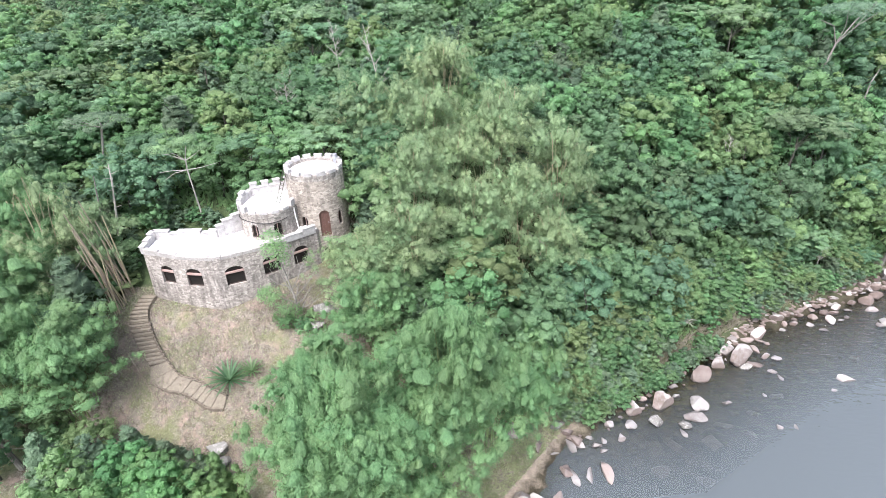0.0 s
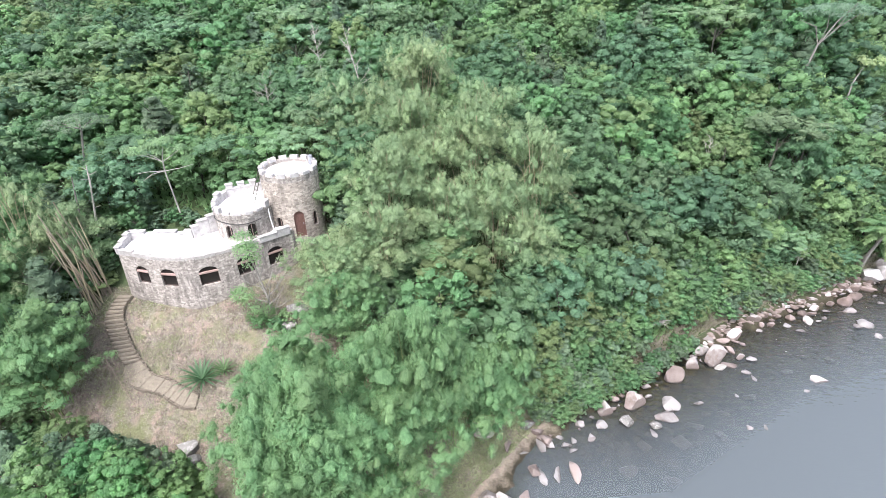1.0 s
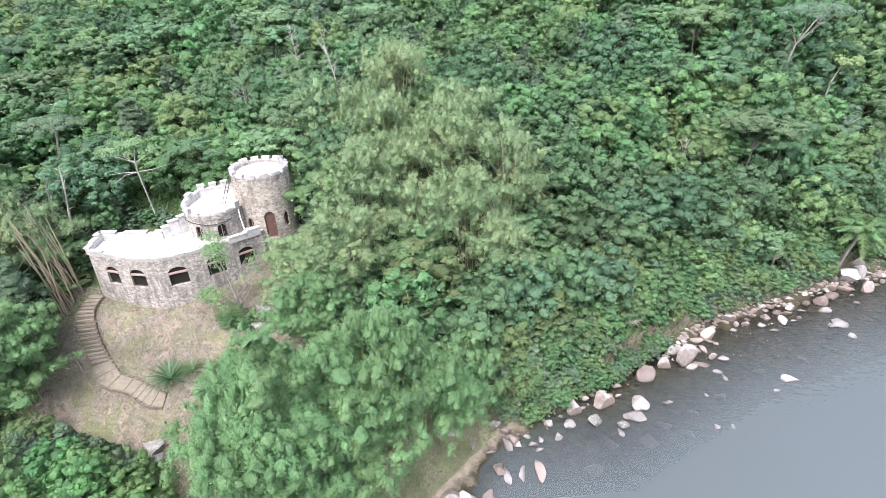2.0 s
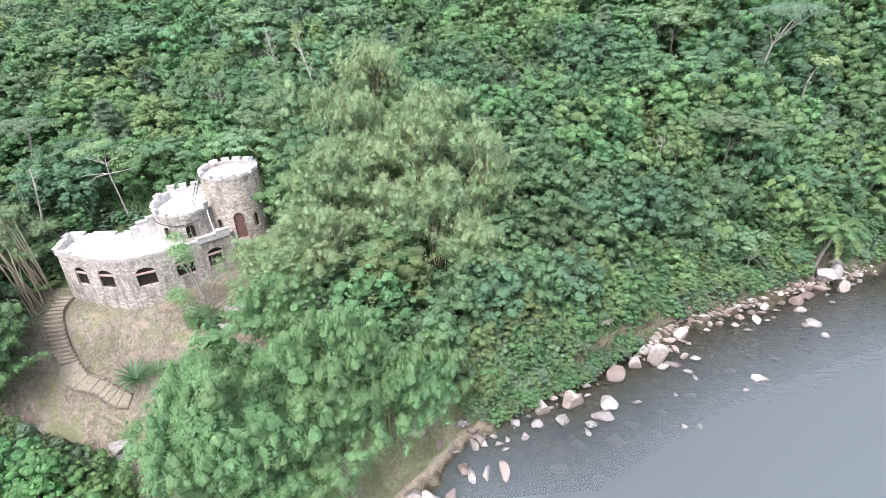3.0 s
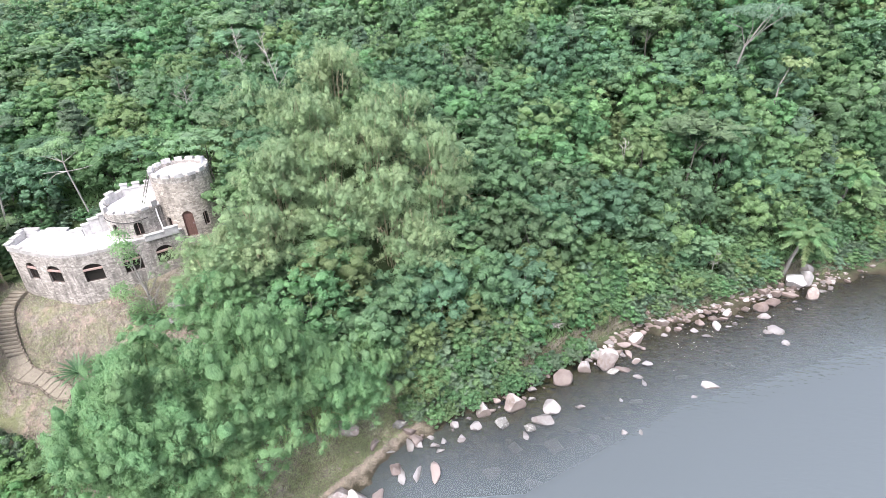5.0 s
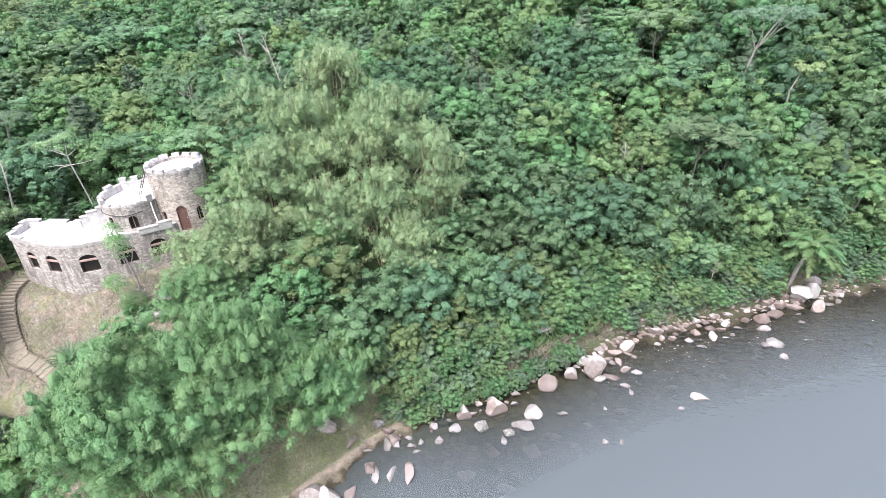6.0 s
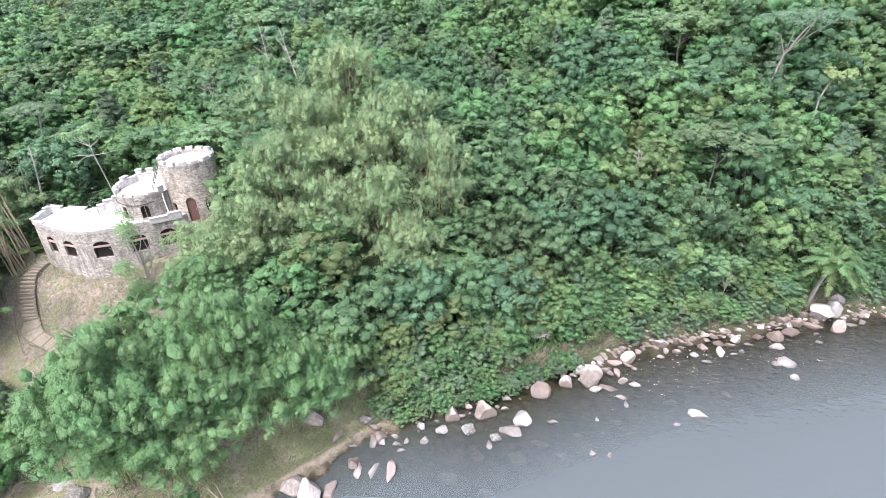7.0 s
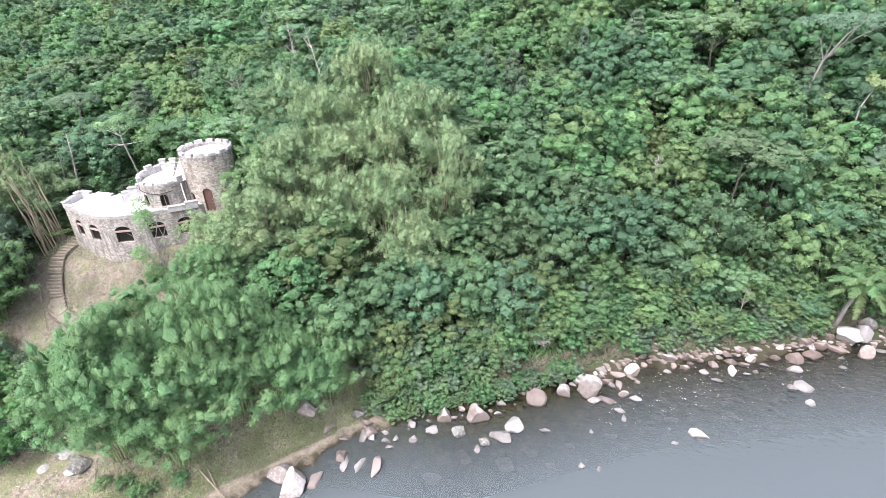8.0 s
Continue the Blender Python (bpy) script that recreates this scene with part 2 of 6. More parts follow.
def masonry(name, dark, light, streak):
    """Coursed rubble with mortar joints and dark runs of weather below the top."""
    m = Nodes(name)
    p = m.stretch(m.place(), 1.0, 1.0, 1.7)
    warp = m.mix(0.10, p, m.noise(3.0, 3, 0.6, p, 1))
    tone = m.cells(6.4, "F1", warp, 1)
    edge = m.cells(6.4, "DISTANCE_TO_EDGE", warp)
    joint = m.ramp(edge, (0.02, 0.0), (0.085, 1.0))
    small = m.noise(22.0, 5, 0.7)
    stone = m.mix(m.node("ShaderNodeSeparateColor", Color=tone), dark, light)
    stone = m.mix(0.22, stone, m.ramp(small, (0.25, dark), (0.75, light)))
    stone = m.mix(m.math("ADD", 0.45, m.math("MULTIPLY", joint, 0.55)), tuple(0.62 * c for c in light), stone)
    runs = m.noise(2.4, 5, 0.7, m.stretch(m.place(), 1.0, 1.0, 0.16))
    patch = m.noise(0.55, 3, 0.6)
    stain = m.math("MULTIPLY", m.ramp(runs, (0.42, 0.0), (0.58, 1.0)), m.ramp(patch, (0.38, 0.2), (0.56, 1.0)))
    colour = m.mix(m.math("MULTIPLY", stain, streak), stone, (0.095, 0.088, 0.082))
    relief = m.math("ADD", m.math("MULTIPLY", joint, 0.8), small)
    return m.surface(colour, 0.95, m.bump(relief, 0.3, 0.025), gloss=0.15)


STONE = masonry("castle_stone", (0.165, 0.15, 0.135), (0.50, 0.462, 0.425), 0.72)
TOWER_STONE = masonry("tower_stone", (0.17, 0.148, 0.125), (0.50, 0.45, 0.395), 0.48)


def plain(name, dark, light, scale=3.0, rough=0.8, metal=0.0, depth=0.02):
    m = Nodes(name)
    a, b = m.noise(scale, 5, 0.65), m.noise(scale * 9, 4, 0.7)
    colour = m.mix(0.35, m.ramp(a, (0.3, dark), (0.7, light)), m.ramp(b, (0.3, dark), (0.7, light)))
    return m.surface(colour, rough, m.bump(b, 0.4, depth), metal)


DARK_WOOD = plain("dark_frame_wood", (0.035, 0.026, 0.022), (0.075, 0.055, 0.047), 4.0, 0.7)
LIME = plain("limewashed_roof", (0.82, 0.82, 0.82), (0.88, 0.88, 0.88), 0.9)
COPING = plain("limewashed_coping", (0.23, 0.222, 0.218), (0.50, 0.49, 0.485), 3.5)
RIM = plain("worn_limewashed_rim", (0.17, 0.16, 0.15), (0.46, 0.445, 0.43), 2.2)
DOOR_WOOD = plain("brown_door_paint", (0.10, 0.055, 0.045), (0.17, 0.095, 0.08), 4.0, 0.6)
RED_WOOD = plain("reddish_window_wood", (0.25, 0.165, 0.145), (0.40, 0.30, 0.275), 4.0, 0.8)
DARK_GLASS = plain("dark_window_pane", (0.018, 0.016, 0.015), (0.03, 0.027, 0.025), 2.0, 0.15)
WHITE_PLASTIC = plain("white_pipe", (0.70, 0.69, 0.67), (0.80, 0.79, 0.78), 4.0, 0.5)
BLACK_RUBBER = plain("black_hose", (0.025, 0.024, 0.024), (0.06, 0.058, 0.056), 4.0, 0.6)
STEEL = plain("grey_steel", (0.22, 0.23, 0.25), (0.34, 0.35, 0.38), 4.0, 0.5, 0.4)
STEP_STONE = plain("step_stone", (0.12, 0.105, 0.08), (0.25, 0.222, 0.178), 6.0, 0.95, 0.0, 0.05)
# colours the kerbs, and the strips that draw shade below the treads
KERB_AND_SHADE = plain("kerb_stone", (0.09, 0.078, 0.062), (0.21, 0.18, 0.145), 2.0, 0.95, 0.0, 0.04)
TWIG = bark_material("bleached_twig", (0.36, 0.34, 0.31), (0.56, 0.54, 0.51))
GROUND = ground_material()
WATER = water_material()

# ---------------------------------------------------------------- helpers of the place


def part(name, bm, material, parent=None, label=""):
    """Links a bmesh, or a mesh, as one object, under a thing or a part."""
    if isinstance(bm, bmesh.types.BMesh):
        mesh = bpy.data.meshes.new(name)
        bm.normal_update()
        bm.to_mesh(mesh)
        bm.free()
    else:
        mesh = bm
    if material is not None and not mesh.materials:
        mesh.materials.append(material)
    ob = new(name, mesh)
    ob.parent = parent
    if label:
        ob["label"] = label
    return ob


def thing(name, label, category, group="", at=None, kind=""):
    ob = new(name)
    ob.empty_display_size = 0.2
    if at is not None:
        ob.matrix_world = at if isinstance(at, Matrix) else Matrix.Translation(at)
    return tagged(ob, label, category, group, kind)


def faces_mesh(name, verts, corners):
    """A mesh from an array of vertices and an array of faces with the same number of corners."""
    verts, corners = np.asarray(verts, np.float32), np.asarray(corners, np.int32)
    me = bpy.data.meshes.new(name)
    n, k = corners.shape
    me.vertices.add(len(verts))
    me.vertices.foreach_set("co", verts.ravel())
    me.loops.add(n * k)
    me.loops.foreach_set("vertex_index", corners.ravel())
    me.polygons.add(n)
    me.polygons.foreach_set("loop_start", np.arange(0, n * k, k, dtype=np.int32))
    me.update(calc_edges=True)
    return me


def unit(v):
    return v / np.maximum(np.linalg.norm(v, axis=-1, keepdims=True), 1e-9)


def leaf_corners(centre, facing, along, length, width, shade=None, corners=4, fold=0.12):
    """The corners of many single leaves: a folded lozenge each, or a three-cornered blade; and the way that each one faces."""
    n = len(centre)
    t = unit(along)
    b = unit(np.cross(facing, t))
    if shade is not None:
        turned = np.einsum("ij,ij->i", np.cross(t, b), shade) > 0
        b = np.where(turned[:, None], b, -b)
    up = np.cross(t, b)
    L, W = np.broadcast_to(length, n)[:, None], np.broadcast_to(width, n)[:, None]
    if corners == 4:
        v = np.stack([centre - t * L * 0.5, centre - b * W * 0.5 + up * L * fold, centre + t * L * 0.5, centre + b * W * 0.5 + up * L * fold], 1)
    else:
        v = np.stack([centre - b * W * 0.5, centre + t * L, centre + b * W * 0.5], 1)
    soft = None if shade is None else np.repeat(unit(0.72 * shade + 0.28 * up), corners, axis=0)
    return v.reshape(-1, 3), soft


def dome(sides, polar):
    """A rounded cap open below: its points and its triangles."""
    pts, tris = [(0.0, 0.0, 1.0)], []
    for i, q in enumerate(polar):
        for k in range(sides):
            a = 2 * math.pi * (k + 0.5 * (i % 2)) / sides
            pts.append((math.sin(radians(q)) * math.cos(a), math.sin(radians(q)) * math.sin(a), math.cos(radians(q))))
    for k in range(sides):
        n = (k + 1) % sides
        tris.append((0, 1 + k, 1 + n))
        for i in range(len(polar) - 1):
            a, b = 1 + i * sides, 1 + (i + 1) * sides
            if i % 2 == 0:
                tris += [(a + k, b + k, a + n), (a + k, b + (k - 1) % sides, b + k)]
            else:
                tris += [(a + k, b + k, b + n), (a + k, b + n, a + n)]
    return np.array(pts), np.array(tris, np.int32)


NEAR_DOME, FAR_DOME = dome(5, (50, 100)), dome(5, (54, 104))
PLUME = dome(5, (46, 96))


def masses(centres, axes, sizes, squash, shape=None, droop=0.0, uneven=(0.5, 1.15), wild=0.4):
    """The dense leafy inside of many clumps: an uneven cap on each, set along its axis. Points, triangles and the ways they face."""
    pts, tris = NEAR_DOME if shape is None else shape
    n = len(centres)
    t = unit(np.cross(axes, rng.normal(size=(n, 3))))
    b = np.cross(axes, t)
    turned = pts[None, :, 0, None] * t[:, None] + pts[None, :, 1, None] * b[:, None] + pts[None, :, 2, None] * axes[:, None]
    v = turned * sizes[:, None, None] * rng.uniform(*uneven, (n, len(pts), 1)) * np.broadcast_to(squash, (n, 3))[:, None]
    v[:, :, 2] -= droop * sizes[:, None] * (turned[:, :, 0] ** 2 + turned[:, :, 1] ** 2)
    v += centres[:, None]
    faces = tris[None] + (np.arange(n) * len(pts))[:, None, None]
    ways = unit(turned + wild * rng.normal(size=turned.shape))
    return v.reshape(-1, 3), faces.reshape(-1, 3), ways.reshape(-1, 3), len(pts)


def leaves(name, centre, facing, along, length, width, shade=None, puff=None, corners=4, inside=None, tones=None):
    """One mesh of many leaves. shade: the way that the leaf's spray faces, for soft shading; puff: a tone for each spray; inside: its masses()."""
    v, soft = leaf_corners(centre, facing, along, length, width, shade, corners)
    faces = np.arange(len(v)).reshape(-1, corners)
    tone = None if puff is None else np.repeat(puff, corners)
    mass = np.zeros(len(v))
    if inside is not None:
        mv, mf, mn, k = inside
        faces = np.concatenate([faces, mf + len(v)])
        mass = np.concatenate([mass, np.ones(len(mv))])
        tone = np.concatenate([tone, np.repeat(tones, k)])
        v, soft = np.concatenate([v, mv]), np.concatenate([soft, mn])
    mesh = faces_mesh(name, v, faces)
    if soft is not None:
        soft_normals(mesh, soft)
    if tone is not None:
        mesh.attributes.new("puff", "FLOAT", "POINT").data.foreach_set("value", tone.astype(np.float32))
    if inside is not None:
        mesh.attributes.new("mass", "FLOAT", "POINT").data.foreach_set("value", mass.astype(np.float32))
    return mesh


rng = np.random.default_rng(11)


def soft_normals(mesh, normals):
    mesh.polygons.foreach_set("use_smooth", np.ones(len(mesh.polygons), bool))
    mesh.normals_split_custom_set_from_vertices(normals.tolist())


def tube(bm, points, radii, sides=6):
    """A tapered tube through the points."""
    pts = [Vector(p) for p in points]
    rings = []
    for i, p in enumerate(pts):
        d = (pts[min(i + 1, len(pts) - 1)] - pts[max(i - 1, 0)]).normalized()
        a = d.orthogonal().normalized()
        b = d.cross(a)
        rings.append([bm.verts.new(p + float(radii[i]) * (math.cos(2 * math.pi * k / sides) * a + math.sin(2 * math.pi * k / sides) * b)) for k in range(sides)])
    for i in range(len(rings) - 1):
        turn = min(range(sides), key=lambda s: (rings[i][0].co - rings[i + 1][s].co).length)
        for k in range(sides):
            bm.faces.new((rings[i][k], rings[i][(k + 1) % sides], rings[i + 1][(k + 1 + turn) % sides], rings[i + 1][(k + turn) % sides]))
    bm.faces.new(rings[0][::-1])
    bm.faces.new(rings[-1])


def box(bm, m, sx, sy, sz, bevel=0.0):
    made = bmesh.ops.create_cube(bm, size=1.0, matrix=m @ Matrix.Diagonal((sx, sy, sz, 1)))
    if bevel:
        edges = {e for v in made["verts"] for e in v.link_edges}
        bmesh.ops.bevel(bm, geom=list(edges), offset=bevel, segments=1, affect="EDGES")


# the river's edge, from upstream to downstream, and the rise of the hill behind it
SHORE_X = (-60, -30, -12, 0.8, 7.6, 26, 42, 120)
SHORE_Y = (-20, -9, 2, 15.4, 22.7, 33.6, 39.6, 60)
HILL_Y = (0, 12, 20, 27.5, 30, 60, 100, 200, 500)
HILL_Z = (0.6, 1.0, 2.3, 7.0, 7.8, 16, 25, 45, 80)


def shore(x):
    return np.interp(x, SHORE_X, SHORE_Y)


def ground_z(x, y):
    x, y = np.asarray(x, float), np.asarray(y, float)
    d = (y - shore(x)) * 0.85
    bank = 0.1 + np.where(d > 0, 0.5 + 0.02 * np.clip(x - 15, 0, 25), 0.16) * d
    hill = np.interp(y, HILL_Y, HILL_Z)
    k = 0.8
    h = np.maximum(k - np.abs(bank - hill), 0) / k
    z = np.minimum(bank, hill) - h * h * k * 0.25
    z = np.maximum(z, -3.0)
    far_bank = np.clip((-d - 90) * 0.12, 0, 6)
    return z + far_bank


def rough_z(x, y):
    """The ground with its small unevenness."""
    z = float(ground_z(x, y))
    return z + 0.22 * noise.noise((x * 0.45, y * 0.45, 0.0)) + 0.07 * noise.noise((x * 1.7, y * 1.7, 4.0))


# ---------------------------------------------------------------- ground and river
def ladder(stops):
    return np.concatenate([np.arange(a, b, s) for a, b, s in stops])


gx = ladder(((-700, -100, 60), (-100, -46, 4), (-46, -24, 0.8), (-24, 10, 0.4), (10, 64, 0.7), (64, 120, 4), (120, 761, 60)))
gy = ladder(((-700, -100, 60), (-100, 0, 5), (0, 10, 0.8), (10, 34, 0.4), (34, 66, 0.8), (66, 120, 3), (120, 761, 40)))
GX, GY = np.meshgrid(gx, gy)
GZ = ground_z(GX, GY)
near = (GX > -46) & (GX < 64) & (GY > 0) & (GY < 66)
GZ[near] += [0.22 * noise.noise((a * 0.45, b * 0.45, 0.0)) + 0.07 * noise.noise((a * 1.7, b * 1.7, 4.0)) for a, b in zip(GX[near], GY[near])]
rows_n, cols_n = GX.shape
first = (np.arange(rows_n - 1)[:, None] * cols_n + np.arange(cols_n - 1)[None, :]).ravel()
sheet = faces_mesh("ground", np.stack([GX, GY, GZ], -1).reshape(-1, 3), np.stack([first, first + 1, first + cols_n + 1, first + cols_n], 1))
sheet.polygons.foreach_set("use_smooth", [True] * len(sheet.polygons))
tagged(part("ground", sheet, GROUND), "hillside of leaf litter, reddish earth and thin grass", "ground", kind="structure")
wx = ladder(((-700, -100, 60), (-100, -20, 8), (-20, 64, 0.6), (64, 120, 8), (120, 761, 60)))
wy = ladder(((-700, -100, 60), (-100, 8, 6), (8, 48, 0.6), (48, 120, 8), (120, 761, 60)))
WX, WY = np.meshgrid(wx, wy)
first = (np.arange(len(wy) - 1)[:, None] * len(wx) + np.arange(len(wx) - 1)[None, :]).ravel()
river = faces_mesh("water", np.stack([WX, WY, 0 * WX], -1).reshape(-1, 3), np.stack([first, first + 1, first + len(wx) + 1, first + len(wx)], 1))
river.attributes.new("depth", "FLOAT", "POINT").data.foreach_set("value", np.clip(-ground_z(WX, WY), 0, 5).ravel().astype(np.float32))
tagged(part("water", river, WATER), "calm grey river water, clear and brown at the edge", "river", kind="structure")

# ---------------------------------------------------------------- the castle
castle = thing("castle", "small rubble-stone folly castle with two round towers and white roofs", "castle", at=(-13.0, 30.0, 6.4))
CASTLE_AT = Matrix.Translation((-13.0, 30.0, 6.4)).inverted()


def under(ob, parent, keep):
    """Parents ob and leaves it where it is in the world."""
    ob.parent = parent
    ob.matrix_parent_inverse = keep
    return ob


def smooth_line(points, step=0.25):
    """A rounded line through the points, in even short steps."""
    pts = [Vector(p) for p in points]
    ext = [2 * pts[0] - pts[1], *pts, 2 * pts[-1] - pts[-2]]
    out = []
    for a, b, c, d in zip(ext, ext[1:], ext[2:], ext[3:]):
        n = max(1, round((c - b).length / step))
        for i in range(n):
            t = i / n
            out.append(0.5 * (2 * b + (c - a) * t + (2 * a - 5 * b + 4 * c - d) * t * t + (3 * b - a - 3 * c + d) * t ** 3))
    return out + [pts[-1]]


def outline_solid(loop, z0, z1, batter=0.0):
    """A solid over a closed outline, a little wider at its foot."""
    bm = bmesh.new()
    n = len(loop)
    mid = sum(loop, Vector((0, 0))) / n
    low, high = [], []
    for i, p in enumerate(loop):
        e = (loop[(i + 1) % n] - loop[i - 1]).normalized()
        out = Vector((e.y, -e.x))
        if out.dot(p - mid) < 0:
            out = -out
        low.append(bm.verts.new((p.x + out.x * batter, p.y + out.y * batter, z0)))
        high.append(bm.verts.new((p.x, p.y, z1)))
    for i in range(n):
        j = (i + 1) % n
        bm.faces.new((low[i], low[j], high[j], high[i]))
    bm.faces.new(low[::-1])
    bm.faces.new(high)
    bmesh.ops.recalc_face_normals(bm, faces=bm.faces)
    return bm


def ring(centre, radius, steps=56):
    return [Vector((centre[0] + radius * math.cos(2 * math.pi * i / steps), centre[1] + radius * math.sin(2 * math.pi * i / steps))) for i in range(steps)]


def arch_points(w, h, steps=10, rise=None):
    """The outline of an opening with a round head, standing on its sill."""
    rise = w / 2 if rise is None else rise
    pts = [(-w / 2, 0), (w / 2, 0)]
    pts += [(w / 2 * math.cos(math.pi * i / steps), h - rise + rise * math.sin(math.pi * i / steps)) for i in range(steps + 1)]
    return pts


def arch_prism(m, w, h, y0, y1, rise=None):
    bm = bmesh.new()
    pts = arch_points(w, h, 10, rise)
    a = [bm.verts.new(m @ Vector((x, y0, z))) for x, z in pts]
    b = [bm.verts.new(m @ Vector((x, y1, z))) for x, z in pts]
    for i in range(len(pts)):
        j = (i + 1) % len(pts)
        bm.faces.new((a[i], a[j], b[j], b[i]))
    bm.faces.new(a[::-1])
    bm.faces.new(b)
    bmesh.ops.recalc_face_normals(bm, faces=bm.faces)
    return bm


def carve(bm, cutters, name, material, parent, label=""):
    """The solid bm with every cutter taken out of it, as one part."""
    mesh = bpy.data.meshes.new(name)
    bm.to_mesh(mesh)
    bm.free()
    work = new("work", mesh)
    spare = []
    for cutter in cutters:
        cm = bpy.data.meshes.new("cut")
        cutter.to_mesh(cm)
        cutter.free()
        c = new("cut", cm)
        spare.append(c)
        mod = work.modifiers.new("cut", "BOOLEAN")
        mod.operation, mod.solver, mod.object = "DIFFERENCE", "EXACT", c
    done = bpy.data.meshes.new_from_object(work.evaluated_get(bpy.context.evaluated_depsgraph_get()))
    for ob in (work, *spare):
        bpy.data.objects.remove(ob)
    done.materials.clear()
    done.materials.append(material)
    ob = under(part(name, done, None), parent, CASTLE_AT)
    if label:
        ob["label"] = label
    return ob


def arch_frame(m, w, h, wide, y0, y1, rise=None):
    """A flat frame round an arched opening."""
    bm = bmesh.new()
    outer = arch_points(w, h, 10, rise)
    inner = [(x * (w - 2 * wide) / w, wide + z * (h - 2 * wide) / h) for x, z in outer]
    n = len(outer)
    v = [[bm.verts.new(m @ Vector((x, y, z))) for x, z in pts] for pts, y in ((outer, y0), (inner, y0), (inner, y1), (outer, y1))]
    for i in range(n):
        j = (i + 1) % n
        for a, b in ((0, 1), (1, 2), (2, 3), (3, 0)):
            bm.faces.new((v[a][i], v[a][j], v[b][j], v[b][i]))
    bmesh.ops.recalc_face_normals(bm, faces=bm.faces)
    return bm


def window(m, w, h, rise=None, transom=True, panes=False):
    """An arched window set back in the wall: frame, red cross bar, dark pane and sill. m: the sill's middle, y into the wall."""
    glass = under(part("window", arch_prism(m, w + 0.06, h + 0.03, 0.24, 0.26, rise), DARK_GLASS), castle, CASTLE_AT)
    glass["label"] = "arched window with a dark pane"
    part("frame", arch_frame(m, w, h, 0.045, 0.17, 0.24, rise), DARK_WOOD, glass)
    bm = bmesh.new()
    if transom:
        box(bm, m @ Matrix.Translation((0, 0.14, h - (w / 2 if rise is None else rise) - 0.06)), w, 0.14, 0.13, 0.015)
        part("transom", bm, RED_WOOD, glass, "reddish wooden cross bar")
    else:
        box(bm, m @ Matrix.Translation((0, 0.2, h * 0.48)), 0.04, 0.05, h * 0.9, 0.008)
        part("mullion", bm, RED_WOOD, glass)
    bm = bmesh.new()
    box(bm, m @ Matrix.Translation((0, 0.12, -0.02)), w + 0.02, 0.2, 0.06, 0.015)
    part("sill", bm, STONE, glass)
    for ob in glass.children:
        ob.matrix_parent_inverse = Matrix.Identity(4)
    return glass


def facing(x, y, z, nx, ny):
    """A pose on a wall: y goes into the wall, against the outward normal."""
    n = Vector((nx, ny)).normalized()
    return Matrix(((-n.y, -n.x, 0, x), (n.x, -n.y, 0, y), (0, 0, 1, z), (0, 0, 0, 1)))


# the low hall
FRONT = smooth_line([(-18.8, 28.95), (-17.7, 28.62), (-16.2, 28.2), (-14.95, 28.0), (-13.85, 27.98), (-12.7, 28.42), (-11.6, 29.05), (-10.85, 29.58), (-9.95, 30.2), (-9.1, 30.85), (-8.3, 31.45)], 0.3)
BACK = [Vector(p) for p in ((-7.8, 33.0), (-12.6, 33.0), (-13.3, 31.9), (-14.3, 30.9), (-16.2, 30.76), (-18.8, 30.76))]
ROOF_Z = 10.72
hall = FRONT + BACK


def on_front(x):
    """The place and outward normal of the hall's front at x."""
    for a, b in zip(FRONT, FRONT[1:]):
        if a.x <= x <= b.x:
            t = (x - a.x) / (b.x - a.x)
            p, e = a.lerp(b, t), (b - a).normalized()
            return p.x, p.y, e.y, -e.x
    return None


HALL_WINDOWS = [(-17.35, 0.95), (-15.5, 1.05), (-13.02, 1.15), (-11.0, 1.15), (-9.35, 1.05)]
cuts, spots = [], []
for x, w in HALL_WINDOWS:
    px, py, nx, ny = on_front(x)
    m = facing(px + nx * 0.1, py + ny * 0.1, 8.68, nx, ny)
    spots.append((m, w))
    cuts.append(arch_prism(m, w, 1.32, -0.4, 0.8, 0.36))
inner = outline_solid([p + (Vector((-13.5, 30.0)) - p).normalized() * 0.5 for p in hall], 5.0, ROOF_Z - 0.2)
carve(outline_solid(hall, 5.6, ROOF_Z, 0.22), [inner, *cuts], "hall_wall", STONE, castle, "grey rubble wall streaked with dark weather")
for m, w in spots:
    window(m, w, 1.32, 0.36)
roof_loop = [p + (Vector((-13.5, 29.9)) - p).normalized() * 0.12 for p in hall]
under(part("roof", outline_solid(roof_loop, ROOF_Z - 0.05, ROOF_Z + 0.06), LIME), castle, CASTLE_AT)["label"] = "flat white limewashed roof"

random.seed(4)


def block(p, q, z0, z1, thick=0.3, name="merlon", material=COPING, top=True):
    """A straight piece of parapet from p to q with a pale coping."""
    p, q = Vector(p), Vector(q)
    e = q - p
    m = Matrix.Translation(((p.x + q.x) / 2, (p.y + q.y) / 2, (z0 + z1) / 2)) @ Matrix.Rotation(math.atan2(e.y, e.x), 4, "Z")
    bm = bmesh.new()
    box(bm, m, e.length + 0.02, thick, z1 - z0, 0.035)
    for v in bm.verts:
        v.co += 0.02 * noise.noise_vector(v.co * 2.3)
    under(part(name, bm, material), castle, CASTLE_AT)
    if top:
        bm = bmesh.new()
        box(bm, m @ Matrix.Translation((0, 0, (z1 - z0) / 2 + 0.03)), e.length + 0.08, thick + 0.08, 0.07, 0.02)
        ob = part("coping", bm, COPING)
        under(ob, castle, CASTLE_AT)


